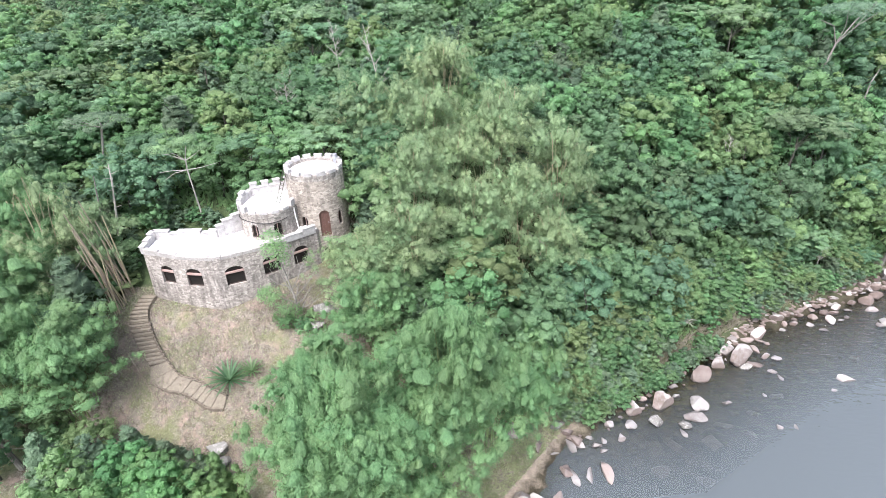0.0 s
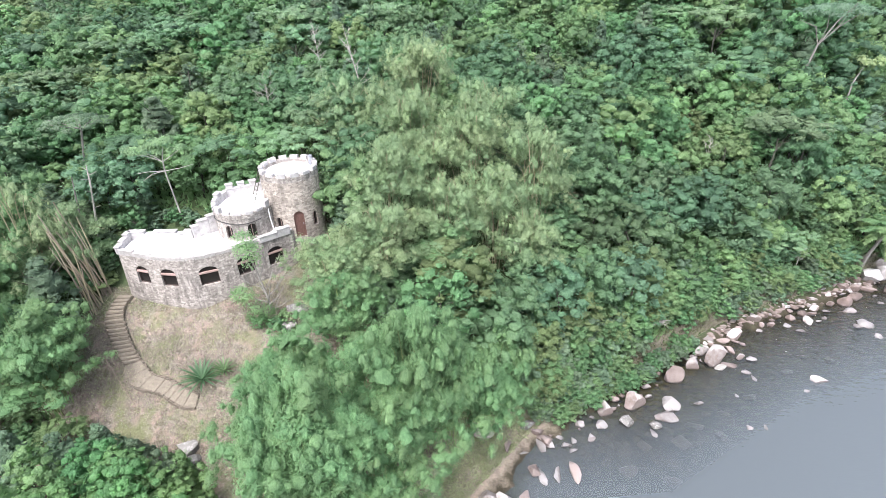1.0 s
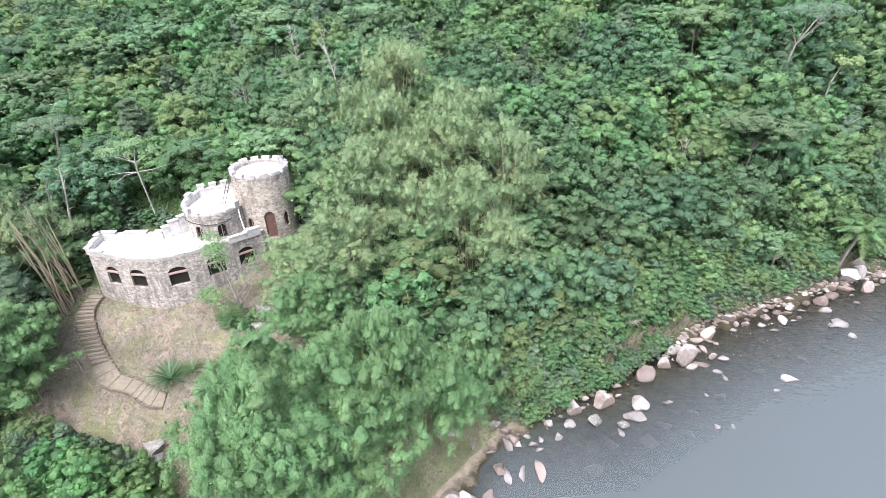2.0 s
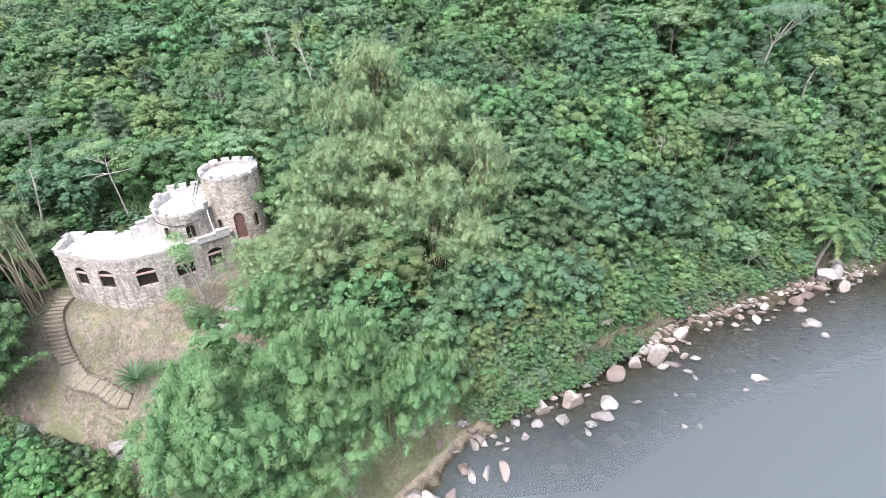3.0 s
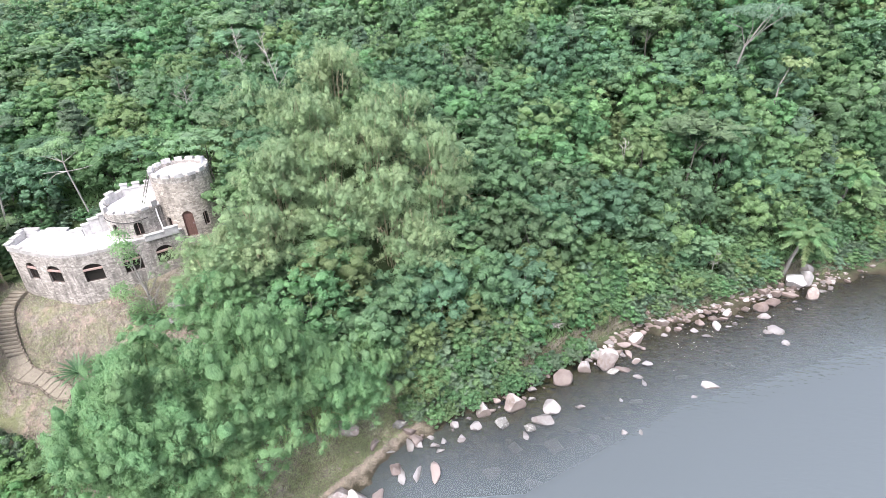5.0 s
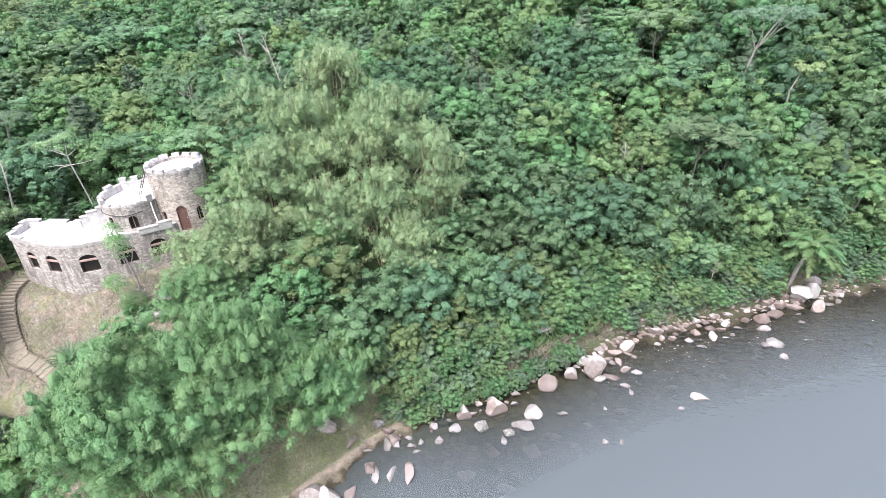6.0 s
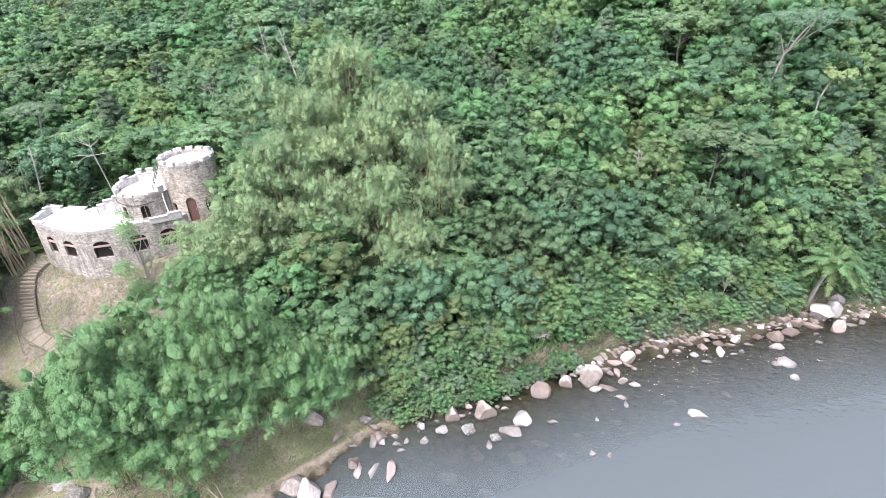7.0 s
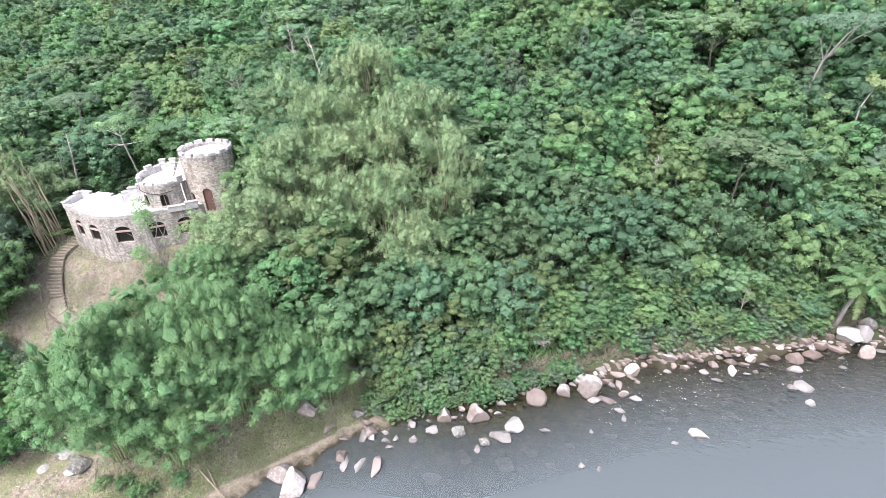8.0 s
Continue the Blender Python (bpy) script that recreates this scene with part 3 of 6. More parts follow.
# hall parapet: the left end steps up to the back corner, the back has broad merlons, then steps up to the small tower
block((-18.82, 28.98), (-18.84, 29.6), 10.6, 11.1)
block((-18.84, 29.6), (-18.83, 30.2), 10.6, 11.2)
block((-18.83, 30.2), (-18.8, 30.7), 10.6, 11.36)
block((-18.8, 30.7), (-17.75, 30.7), 10.6, 11.36)
block((-17.75, 30.7), (-17.15, 30.7), 10.6, 11.18)
block((-17.15, 30.7), (-15.65, 30.7), 10.6, 11.34)
block((-15.65, 30.7), (-15.1, 30.7), 10.6, 11.18)
block((-15.1, 30.7), (-14.6, 30.7), 10.6, 11.34)
block((-14.6, 30.7), (-14.25, 31.0), 10.6, 11.6)
block((-14.25, 31.0), (-13.75, 31.4), 10.6, 11.86)
block((-13.75, 31.4), (-13.05, 32.1), 10.6, 12.02)
# a low worn rim along the front of the roof
for a, b in zip(FRONT[:-4:2], FRONT[2:-2:2]):
    e = (b - a).normalized()
    n = Vector((-e.y, e.x)) * 0.13
    lift = 0.26 if a.x < -18.0 else (0.17 if a.x < -16.5 else 0.1 + 0.05 * noise.noise((a.x, a.y, 1.0)))
    block(a + n, b + n, 10.6, ROOF_Z + 0.05 + lift, 0.3, "rim", RIM, False)
block((-10.05, 30.1), (-9.05, 30.85), 10.6, 11.02, 0.24)
block((-9.05, 30.85), (-8.35, 31.4), 10.6, 11.16, 0.24)

# the small tower: round to the front, squared off behind
SMALL = (-11.4, 32.02)
front_arc = [Vector((SMALL[0] + 1.85 * math.cos(a), SMALL[1] + 1.85 * math.sin(a))) for a in np.linspace(math.pi, 2 * math.pi, 30)]
small_loop = front_arc + [Vector(p) for p in ((-9.5, 33.6), (-10.2, 34.75), (-12.9, 33.5))]
SMALL_Z = 12.45
cuts, spots = [], []
for a, w, h in ((254, 0.5, 0.95), (301, 0.56, 0.98)):
    n = (math.cos(radians(a)), math.sin(radians(a)))
    m = facing(SMALL[0] + 1.9 * n[0], SMALL[1] + 1.9 * n[1], 10.92, *n)
    spots.append((m, w, h))
    cuts.append(arch_prism(m, w, h, -0.4, 0.6))
hollow = outline_solid([p + (Vector((-11.3, 32.6)) - p).normalized() * 0.38 for p in small_loop], 10.0, SMALL_Z - 0.2)
carve(outline_solid(small_loop, 9.5, SMALL_Z, 0.05), [hollow, *cuts], "small_tower_wall", STONE, castle, "round wall of grey rubble")
for m, w, h in spots:
    window(m, w, h, None, False)
under(part("small_tower_roof", outline_solid([p + (Vector((-11.3, 32.6)) - p).normalized() * 0.1 for p in small_loop], SMALL_Z - 0.05, SMALL_Z + 0.05), LIME), castle, CASTLE_AT)


def arc_block(centre, r, a0, a1, z0, z1, thick, name, material):
    """A curved piece of parapet with a worn top."""
    bm = bmesh.new()
    steps = max(2, round(abs(a1 - a0) / 9))
    rings = []
    for i in range(steps + 1):
        a = radians(a0 + (a1 - a0) * i / steps)
        c, s = math.cos(a), math.sin(a)
        rings.append([bm.verts.new((centre[0] + q * c, centre[1] + q * s, z)) for q, z in ((r, z0), (r, z1 - 0.03), (r - 0.03, z1), (r - thick + 0.03, z1), (r - thick, z1 - 0.03), (r - thick, z0))])
    for u, v in zip(rings, rings[1:]):
        for k in range(6):
            bm.faces.new((u[k], u[(k + 1) % 6], v[(k + 1) % 6], v[k]))
    bm.faces.new(rings[0])
    bm.faces.new(rings[-1][::-1])
    bmesh.ops.recalc_face_normals(bm, faces=bm.faces)
    for v in bm.verts:
        v.co += 0.018 * noise.noise_vector(v.co * 2.1)
    return under(part(name, bm, material), castle, CASTLE_AT)


arc_block(SMALL, 1.9, 180, 352, SMALL_Z - 0.1, 12.68, 0.26, "parapet", STONE)
for k, a in enumerate(range(178, 345, 23)):
    tall = 0.16 if 230 < a < 330 else 0.38
    arc_block(SMALL, 1.92, a, a + 15.5, 12.62, 12.66 + tall, 0.28, "merlon", COPING)
block((-13.2, 32.1), (-12.95, 33.5), SMALL_Z - 0.1, 12.95, 0.26)
block((-12.9, 33.5), (-10.2, 34.75), SMALL_Z - 0.1, 13.05, 0.26)
for k in range(4):
    t0, t1 = k / 4 + 0.02, k / 4 + 0.16
    a, b = Vector((-12.95, 33.5)), Vector((-10.1, 34.8))
    block(a.lerp(b, t0), a.lerp(b, t1), 13.0, 13.36, 0.28)
block((-13.18, 32.2), (-13.1, 32.75), 12.9, 13.2, 0.28)
bm = bmesh.new()
tube(bm, [(SMALL[0] + 1.9 * math.cos(radians(a)), SMALL[1] + 1.9 * math.sin(radians(a)), 12.05 + 0.06 * math.sin(a * 0.06)) for a in range(186, 330, 6)], [0.028] * 24, 6)
under(part("hose", bm, BLACK_RUBBER), castle, CASTLE_AT)["label"] = "black hose slung round the tower"

# the great tower
GREAT = (-8.4, 33.75)
GREAT_Z = 14.2
cuts, spots = [], []
for a, z, w, h in ((250, 10.55, 0.5, 1.0), (326, 10.6, 0.42, 1.05), (290, 8.35, 0.62, 0.85)):
    n = (math.cos(radians(a)), math.sin(radians(a)))
    m = facing(GREAT[0] + 2.0 * n[0], GREAT[1] + 2.0 * n[1], z, *n)
    spots.append((m, w, h))
    cuts.append(arch_prism(m, w, h, -0.5, 0.7))
nd = (math.cos(radians(291)), math.sin(radians(291)))
door_m = facing(GREAT[0] + 1.98 * nd[0], GREAT[1] + 1.98 * nd[1], 10.05, *nd)
cuts.append(arch_prism(door_m, 0.7, 1.95, -0.5, 0.7))
hollow = outline_solid(ring(GREAT, 1.5), 8.0, GREAT_Z - 0.2)
carve(outline_solid(ring(GREAT, 1.93), 5.8, GREAT_Z, 0.16), [hollow, *cuts], "tower_wall", TOWER_STONE, castle, "tall round wall of beige rubble")
for m, w, h in spots:
    window(m, w, h, None, False)
door = under(part("door", arch_prism(door_m, 0.74, 1.98, 0.16, 0.21), DOOR_WOOD), castle, CASTLE_AT)
door["label"] = "closed arched door of dark brown boards"
part("door_frame", arch_frame(door_m, 0.7, 1.95, 0.05, 0.08, 0.16), DOOR_WOOD, door)
for x in (-0.21, -0.07, 0.07, 0.21):
    bm = bmesh.new()
    box(bm, door_m @ Matrix.Translation((x, 0.15, 0.82)), 0.125, 0.025, 1.55, 0.006)
    part("board", bm, DOOR_WOOD, door)
bm = bmesh.new()
box(bm, door_m @ Matrix.Translation((0.25, 0.11, 0.95)), 0.03, 0.07, 0.12, 0.008)
part("handle", bm, STEEL, door)
under(part("tower_roof", outline_solid(ring(GREAT, 1.8), GREAT_Z - 0.05, GREAT_Z + 0.06), LIME), castle, CASTLE_AT)
arc_block(GREAT, 1.95, 0, 360, GREAT_Z - 0.1, 14.52, 0.28, "parapet", STONE)
for k in range(14):
    a = k * 360 / 14 + 4
    arc_block(GREAT, 1.97, a, a + 16.5 + 1.5 * (k % 2), 14.46, 14.70 + 0.03 * (k % 3), 0.3, "merlon", COPING)
bm = bmesh.new()
tube(bm, [(-9.56, 31.55, 12.45), (-9.52, 31.5, 11.8), (-9.42, 31.45, 10.9)], [0.045] * 3, 8)
under(part("drain_pipe", bm, WHITE_PLASTIC), castle, CASTLE_AT)["label"] = "white plastic drain pipe"

# loose things on the roofs
roof_ladder = thing("ladder", "grey wooden ladder leaning from one roof up to the great tower", "ladder", at=(-10.75, 32.2, 12.5))
foot, head = Vector((-10.75, 32.2, 12.5)), Vector((-10.12, 32.95, 14.55))
side = Vector((0.75, -0.63, 0)).normalized() * 0.17
for s in (-1, 1):
    bm = bmesh.new()
    tube(bm, [s * side, head - foot + s * side], [0.03, 0.03], 6)
    part("rail", bm, BARK, roof_ladder)
for k in range(8):
    c = (head - foot) * (0.1 + 0.11 * k)
    bm = bmesh.new()
    tube(bm, [c - side, c + side], [0.02, 0.02], 6)
    part("rung", bm, BARK, roof_ladder)
drum = thing("metal_drum", "small dark grey metal drum standing on the tower roof", "drum", at=(-7.05, 34.75, 14.26))
bm = bmesh.new()
tube(bm, [(0, 0, z) for z in (0, 0.02, 0.2, 0.22, 0.24, 0.44, 0.46, 0.48, 0.68, 0.7)], [0.15, 0.16, 0.16, 0.17, 0.16, 0.16, 0.17, 0.16, 0.16, 0.15], 16)
part("barrel", bm, STEEL, drum)
bm = bmesh.new()
tube(bm, [(0, 0, 0.705), (0, 0, 0.72)], [0.13, 0.13], 16)
part("lid", bm, STEEL, drum)

# ---------------------------------------------------------------- the stepped path
path = thing("stepped_path", "winding garden stair of worn mossy stone treads with dark edges", "stairs", at=(-17.5, 25.0, 4.9))
PATH_AT = Matrix.Translation((-17.5, 25.0, 4.9)).inverted()
OUTER = smooth_line([(-19.75, 28.84), (-19.88, 27.84), (-19.85, 26.88), (-19.43, 26.17), (-18.75, 25.29), (-17.9, 24.46)], 0.1)
INNER = smooth_line([(-18.77, 28.81), (-18.93, 28.25), (-18.92, 27.6), (-18.47, 26.53), (-17.79, 25.59), (-16.98, 24.74)], 0.1)
LOWER = (((-17.69, 23.69), (-16.45, 24.3)), ((-16.65, 23.27), (-16.0, 23.94)), ((-15.6, 23.1), (-15.15, 23.72)), ((-15.0, 22.89), (-14.5, 23.5)), ((-14.66, 22.69), (-14.15, 23.33)),
         ((-14.3, 22.5), (-13.8, 23.18)), ((-13.73, 22.3), (-13.38, 23.02)), ((-12.95, 22.24), (-12.9, 22.84)))


def path_z(p):
    return float(ground_z(p[0], p[1])) + 0.14


def spaced(line, count):
    """That many points at even distances along a line."""
    d = np.cumsum([0.0] + [(b - a).length for a, b in zip(line, line[1:])])
    at = np.linspace(0, d[-1], count)
    return [Vector((np.interp(q, d, [v.x for v in line]), np.interp(q, d, [v.y for v in line]))) for q in at]


random.seed(12)
STEPS = 18
edges = list(zip(spaced(OUTER, STEPS), spaced(INNER, STEPS))) + [(Vector(a), Vector(b)) for a, b in LOWER]
for k, ((a, b), (c, d)) in enumerate(zip(edges, edges[1:])):
    stair = k < STEPS - 1
    down = ((c + d) / 2 - (a + b) / 2).normalized()
    shift = [down * random.uniform(-0.02, 0.03) for _ in range(2)]
    corners = [a, b, d - down * 0.03 + shift[0], c - down * 0.03 + shift[1]]
    flat_z = path_z((a + b) / 2) - 0.01
    bm = bmesh.new()
    low = [bm.verts.new((q.x, q.y, flat_z - 1.0)) for q in corners]
    high = [bm.verts.new((q.x, q.y, (flat_z if stair else path_z(q)) + random.uniform(-0.015, 0.02))) for q in corners]
    for i in range(4):
        bm.faces.new((low[i], low[(i + 1) % 4], high[(i + 1) % 4], high[i]))
    bm.faces.new(high)
    bmesh.ops.recalc_face_normals(bm, faces=bm.faces)
    bmesh.ops.bevel(bm, geom=[ed for ed in bm.edges if all(v in high for v in ed.verts)], offset=0.02, segments=1, affect="EDGES")
    under(part("tread", bm, STEP_STONE), path, PATH_AT)
    # a thin dark strip under the tread's edge, drawn in for the step's shade
    bm = bmesh.new()
    ends = [Vector((*(q + down * 0.015), (path_z((c + d) / 2) + 0.03 if stair else path_z(q) + 0.012))) for q in (c, d)]
    e = ends[1] - ends[0]
    m = Matrix.Translation((ends[0] + ends[1]) / 2) @ e.to_track_quat("X", "Z").to_matrix().to_4x4()
    box(bm, m, e.length + 0.04, 0.05 if stair else 0.04, 0.09 if stair else 0.035, 0.01)
    for v in bm.verts:
        v.co += 0.02 * noise.noise_vector(v.co * 3.0)
    under(part("riser", bm, KERB_AND_SHADE), path, PATH_AT)
for line, start in (([b for a, b in edges], 7), ([a for a, b in edges], STEPS)):
    kerb = smooth_line(line[start:], 0.3)
    for a, b in zip(kerb, kerb[1:]):
        bm = bmesh.new()
        e = b - a
        out = Vector((-e.y, e.x)).normalized() * (0.05 if start == 7 else -0.05)
        c = (a + b) / 2 + out
        m = Matrix.Translation((c.x, c.y, path_z(c) - 0.1)) @ Matrix.Rotation(math.atan2(e.y, e.x) + random.uniform(-0.08, 0.08), 4, "Z")
        box(bm, m, e.length + 0.02, 0.10, 0.30 + 0.05 * random.random(), 0.025)
        under(part("kerb_stone", bm, KERB_AND_SHADE), path, PATH_AT)

# ---------------------------------------------------------------- rocks of the river bank


def rock_mesh(seed, flat_faces=8, near_cut=0.58):
    """A boulder: a ball with noise in it, cut by several planes into worn facets."""
    rng = random.Random(seed)
    bm = bmesh.new()
    bmesh.ops.create_icosphere(bm, subdivisions=3, radius=1.0)
    cuts = []
    for _ in range(flat_faces):
        n = Vector((rng.uniform(-1, 1), rng.uniform(-1, 1), rng.uniform(-0.4, 1))).normalized()
        cuts.append((n, rng.uniform(near_cut, 0.86)))
    off = Vector((rng.uniform(0, 50), rng.uniform(0, 50), rng.uniform(0, 50)))
    for v in bm.verts:
        v.co *= 1.0 + 0.16 * noise.noise(v.co * 1.1 + off)
        for n, d in cuts:
            over = v.co.dot(n) - d
            if over > 0:
                v.co -= n * over
        v.co += 0.035 * noise.noise_vector(v.co * 3.5 + off)
    size = [max(abs(v.co[k]) for v in bm.verts) for k in range(3)]
    for v in bm.verts:
        v.co = Vector([v.co[k] / size[k] for k in range(3)])
    mesh = bpy.data.meshes.new("boulder")
    for f in bm.faces:
        f.smooth = True
    bm.to_mesh(mesh)
    bm.free()
    mesh.set_sharp_from_angle(angle=radians(22))
    return mesh


ROCK_SHAPES = {}
for k, kind in enumerate(ROCK):
    for v in range(6):
        mesh = rock_mesh(100 + 7 * v + 31 * k, *((14, 0.36) if kind == "pale" else (13, 0.38) if kind == "red" else (11, 0.44)))
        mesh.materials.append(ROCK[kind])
        ROCK_SHAPES[kind, v] = mesh
ROCK_LABELS = {
    "red": "reddish-brown river boulder with smooth worn faces",
    "tan": "tan river boulder, its crown painted white as if lit from above",
    "pale": "pale grey-white flat river rock, partly wet",
    "grey": "dark grey boulder spotted with lichen and moss",
    "chalk": "large bleached white boulder at the foot of a palm",
    "big": "large rounded boulder covered with white lichen",
}
rock_rng = random.Random(5)


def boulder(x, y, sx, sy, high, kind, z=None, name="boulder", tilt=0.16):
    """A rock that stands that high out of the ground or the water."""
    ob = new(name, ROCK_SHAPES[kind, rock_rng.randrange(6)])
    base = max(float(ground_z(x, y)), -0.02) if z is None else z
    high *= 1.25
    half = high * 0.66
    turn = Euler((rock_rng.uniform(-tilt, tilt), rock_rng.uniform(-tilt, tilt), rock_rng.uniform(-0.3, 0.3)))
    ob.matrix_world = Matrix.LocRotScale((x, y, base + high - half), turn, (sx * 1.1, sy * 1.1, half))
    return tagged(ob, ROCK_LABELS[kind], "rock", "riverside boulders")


boulder(5.4, 17.5, 0.72, 0.95, 0.85, "big")
boulder(4.4, 17.95, 0.72, 0.7, 0.7, "big")
boulder(5.86, 21.64, 0.27, 0.63, 0.27, "red")
boulder(6.42, 18.17, 0.38, 0.61, 0.30, "red")
boulder(6.90, 21.43, 0.33, 0.16, 0.08, "pale")
boulder(7.28, 20.16, 0.43, 0.42, 0.39, "red")
boulder(7.31, 23.11, 0.51, 0.29, 0.49, "grey")
boulder(7.70, 19.87, 0.27, 0.71, 0.11, "pale")
boulder(7.99, 22.87, 0.50, 0.25, 0.36, "red")
boulder(8.09, 21.94, 0.29, 0.59, 0.12, "pale")
boulder(8.49, 22.20, 0.40, 0.41, 0.44, "red")
boulder(8.62, 19.76, 0.29, 0.66, 0.12, "pale")
boulder(9.30, 22.53, 0.33, 0.18, 0.09, "pale")
boulder(9.65, 21.88, 0.32, 0.19, 0.32, "pale")
boulder(9.67, 20.17, 0.36, 0.95, 0.3, "red")
boulder(10.02, 21.54, 0.29, 0.17, 0.14, "pale")
boulder(10.22, 22.23, 0.18, 0.30, 0.18, "pale")
boulder(10.87, 23.56, 0.30, 0.22, 0.36, "pale")
boulder(11.07, 24.58, 0.25, 0.12, 0.24, "red")
boulder(11.38, 22.46, 0.33, 0.26, 0.33, "pale")
boulder(11.83, 24.13, 0.26, 0.13, 0.08, "pale")
boulder(12.23, 23.51, 0.41, 0.38, 0.24, "pale")
boulder(12.84, 24.65, 0.53, 0.46, 0.84, "tan")
boulder(13.72, 25.62, 0.35, 0.17, 0.30, "red")
boulder(13.99, 23.61, 0.47, 0.48, 0.33, "grey")
boulder(14.96, 25.18, 0.79, 0.46, 1.19, "tan")
boulder(15.27, 27.22, 0.24, 0.12, 0.25, "pale")
boulder(15.48, 22.78, 0.23, 0.40, 0.09, "pale")
boulder(15.74, 27.30, 0.16, 0.17, 0.22, "red")
boulder(15.75, 23.31, 0.40, 0.35, 0.28, "grey")
boulder(16.27, 25.82, 0.27, 0.16, 0.27, "pale")
boulder(16.37, 26.68, 0.35, 0.23, 0.42, "pale")
boulder(16.70, 24.05, 0.76, 0.47, 0.29, "pale")
boulder(17.35, 25.09, 0.63, 0.65, 0.38, "pale")
boulder(17.67, 28.48, 0.66, 0.40, 0.46, "red")
boulder(18.49, 27.54, 0.80, 0.40, 1.12, "tan")
boulder(19.48, 25.11, 0.37, 0.19, 0.23, "pale")
boulder(20.34, 29.81, 0.45, 0.23, 0.54, "tan")
boulder(20.51, 28.60, 0.52, 0.29, 0.88, "tan")
boulder(21.74, 30.12, 0.59, 0.30, 0.61, "tan")
boulder(21.87, 22.94, 0.22, 0.23, 0.13, "pale")
boulder(22.15, 29.06, 0.75, 0.53, 1.36, "tan")
boulder(22.40, 25.69, 0.13, 0.19, 0.13, "pale")
boulder(22.49, 28.42, 0.43, 0.25, 0.29, "grey")
boulder(22.86, 22.91, 0.17, 0.27, 0.10, "pale")
boulder(22.97, 31.57, 0.42, 0.21, 0.43, "pale")
boulder(23.38, 28.76, 0.65, 0.32, 0.14, "red")
boulder(23.50, 30.49, 0.47, 0.24, 0.42, "red")
boulder(23.67, 30.17, 0.31, 0.17, 0.29, "pale")
boulder(23.99, 31.48, 0.63, 0.31, 0.24, "red")
boulder(24.20, 30.39, 0.22, 0.49, 0.27, "red")
boulder(24.20, 28.01, 0.39, 0.22, 0.17, "pale")
boulder(24.45, 29.48, 0.34, 0.20, 0.34, "tan")
boulder(24.47, 27.43, 0.19, 0.36, 0.08, "pale")
boulder(24.73, 32.60, 0.13, 0.31, 0.20, "red")
boulder(25.13, 31.30, 0.33, 0.17, 0.17, "red")
boulder(25.24, 31.75, 0.61, 0.30, 0.97, "tan")
boulder(25.27, 29.39, 0.40, 0.29, 0.22, "pale")
boulder(25.55, 31.01, 0.21, 0.29, 0.21, "red")
boulder(25.98, 32.84, 0.28, 0.14, 0.30, "red")
boulder(26.75, 33.75, 0.41, 0.21, 0.37, "red")
boulder(26.93, 34.71, 0.40, 0.20, 0.29, "red")
boulder(27.46, 26.05, 0.25, 0.15, 0.08, "pale")
boulder(27.57, 34.94, 0.38, 0.19, 0.29, "red")
boulder(27.59, 32.56, 0.34, 0.21, 0.15, "pale")
boulder(27.81, 33.88, 0.58, 0.29, 0.62, "tan")
boulder(28.08, 33.24, 0.23, 0.24, 0.37, "red")
boulder(28.93, 27.08, 0.68, 0.34, 0.25, "tan")
boulder(28.95, 33.25, 0.32, 0.16, 0.45, "red")
boulder(29.14, 34.39, 0.28, 0.17, 0.40, "red")
boulder(29.38, 33.88, 0.28, 0.14, 0.27, "red")
boulder(30.05, 34.33, 0.30, 0.15, 0.27, "red")
boulder(30.30, 33.22, 0.42, 0.28, 0.20, "pale")
boulder(30.41, 34.87, 0.33, 0.16, 0.34, "red")
boulder(30.92, 34.01, 0.38, 0.20, 0.62, "red")
boulder(30.94, 32.58, 0.37, 0.20, 0.08, "pale")
boulder(32.11, 35.46, 0.39, 0.20, 0.34, "red")
boulder(32.23, 33.55, 0.31, 0.50, 0.50, "tan")
boulder(32.25, 34.59, 0.47, 0.24, 0.58, "red")
boulder(33.08, 34.59, 0.43, 0.21, 0.28, "red")
boulder(33.21, 33.66, 0.27, 0.14, 0.13, "pale")
boulder(33.33, 36.18, 0.31, 0.15, 0.40, "red")
boulder(33.82, 35.17, 0.43, 0.22, 0.51, "tan")
boulder(33.86, 33.96, 0.23, 0.13, 0.28, "pale")
boulder(34.34, 36.41, 0.44, 0.22, 0.29, "tan")
boulder(34.66, 34.90, 0.34, 0.19, 0.20, "pale")
boulder(34.92, 35.99, 0.20, 0.10, 0.24, "red")
boulder(35.47, 35.83, 0.39, 0.20, 0.55, "red")
boulder(36.04, 32.89, 0.43, 0.28, 0.19, "pale")
boulder(36.53, 34.95, 0.55, 0.32, 0.21, "pale")
boulder(36.64, 33.14, 0.73, 0.54, 0.36, "pale")
boulder(36.64, 31.65, 0.33, 0.37, 0.13, "pale")
boulder(36.83, 35.82, 0.60, 0.30, 0.84, "red")
boulder(37.07, 37.43, 0.45, 0.22, 0.35, "red")
boulder(38.10, 36.67, 0.70, 0.35, 0.91, "red")
boulder(38.14, 38.12, 0.65, 0.33, 0.50, "red")
boulder(39.18, 37.80, 0.49, 0.24, 0.68, "red")
boulder(39.99, 38.98, 0.41, 0.20, 0.46, "red")
boulder(40.02, 35.97, 0.28, 0.21, 0.13, "pale")
boulder(40.27, 36.94, 0.22, 0.13, 0.20, "pale")
boulder(40.35, 37.94, 0.69, 0.34, 0.36, "red")
boulder(41.09, 38.79, 0.36, 0.19, 0.50, "red")
boulder(41.92, 37.69, 0.63, 0.39, 0.95, "tan")
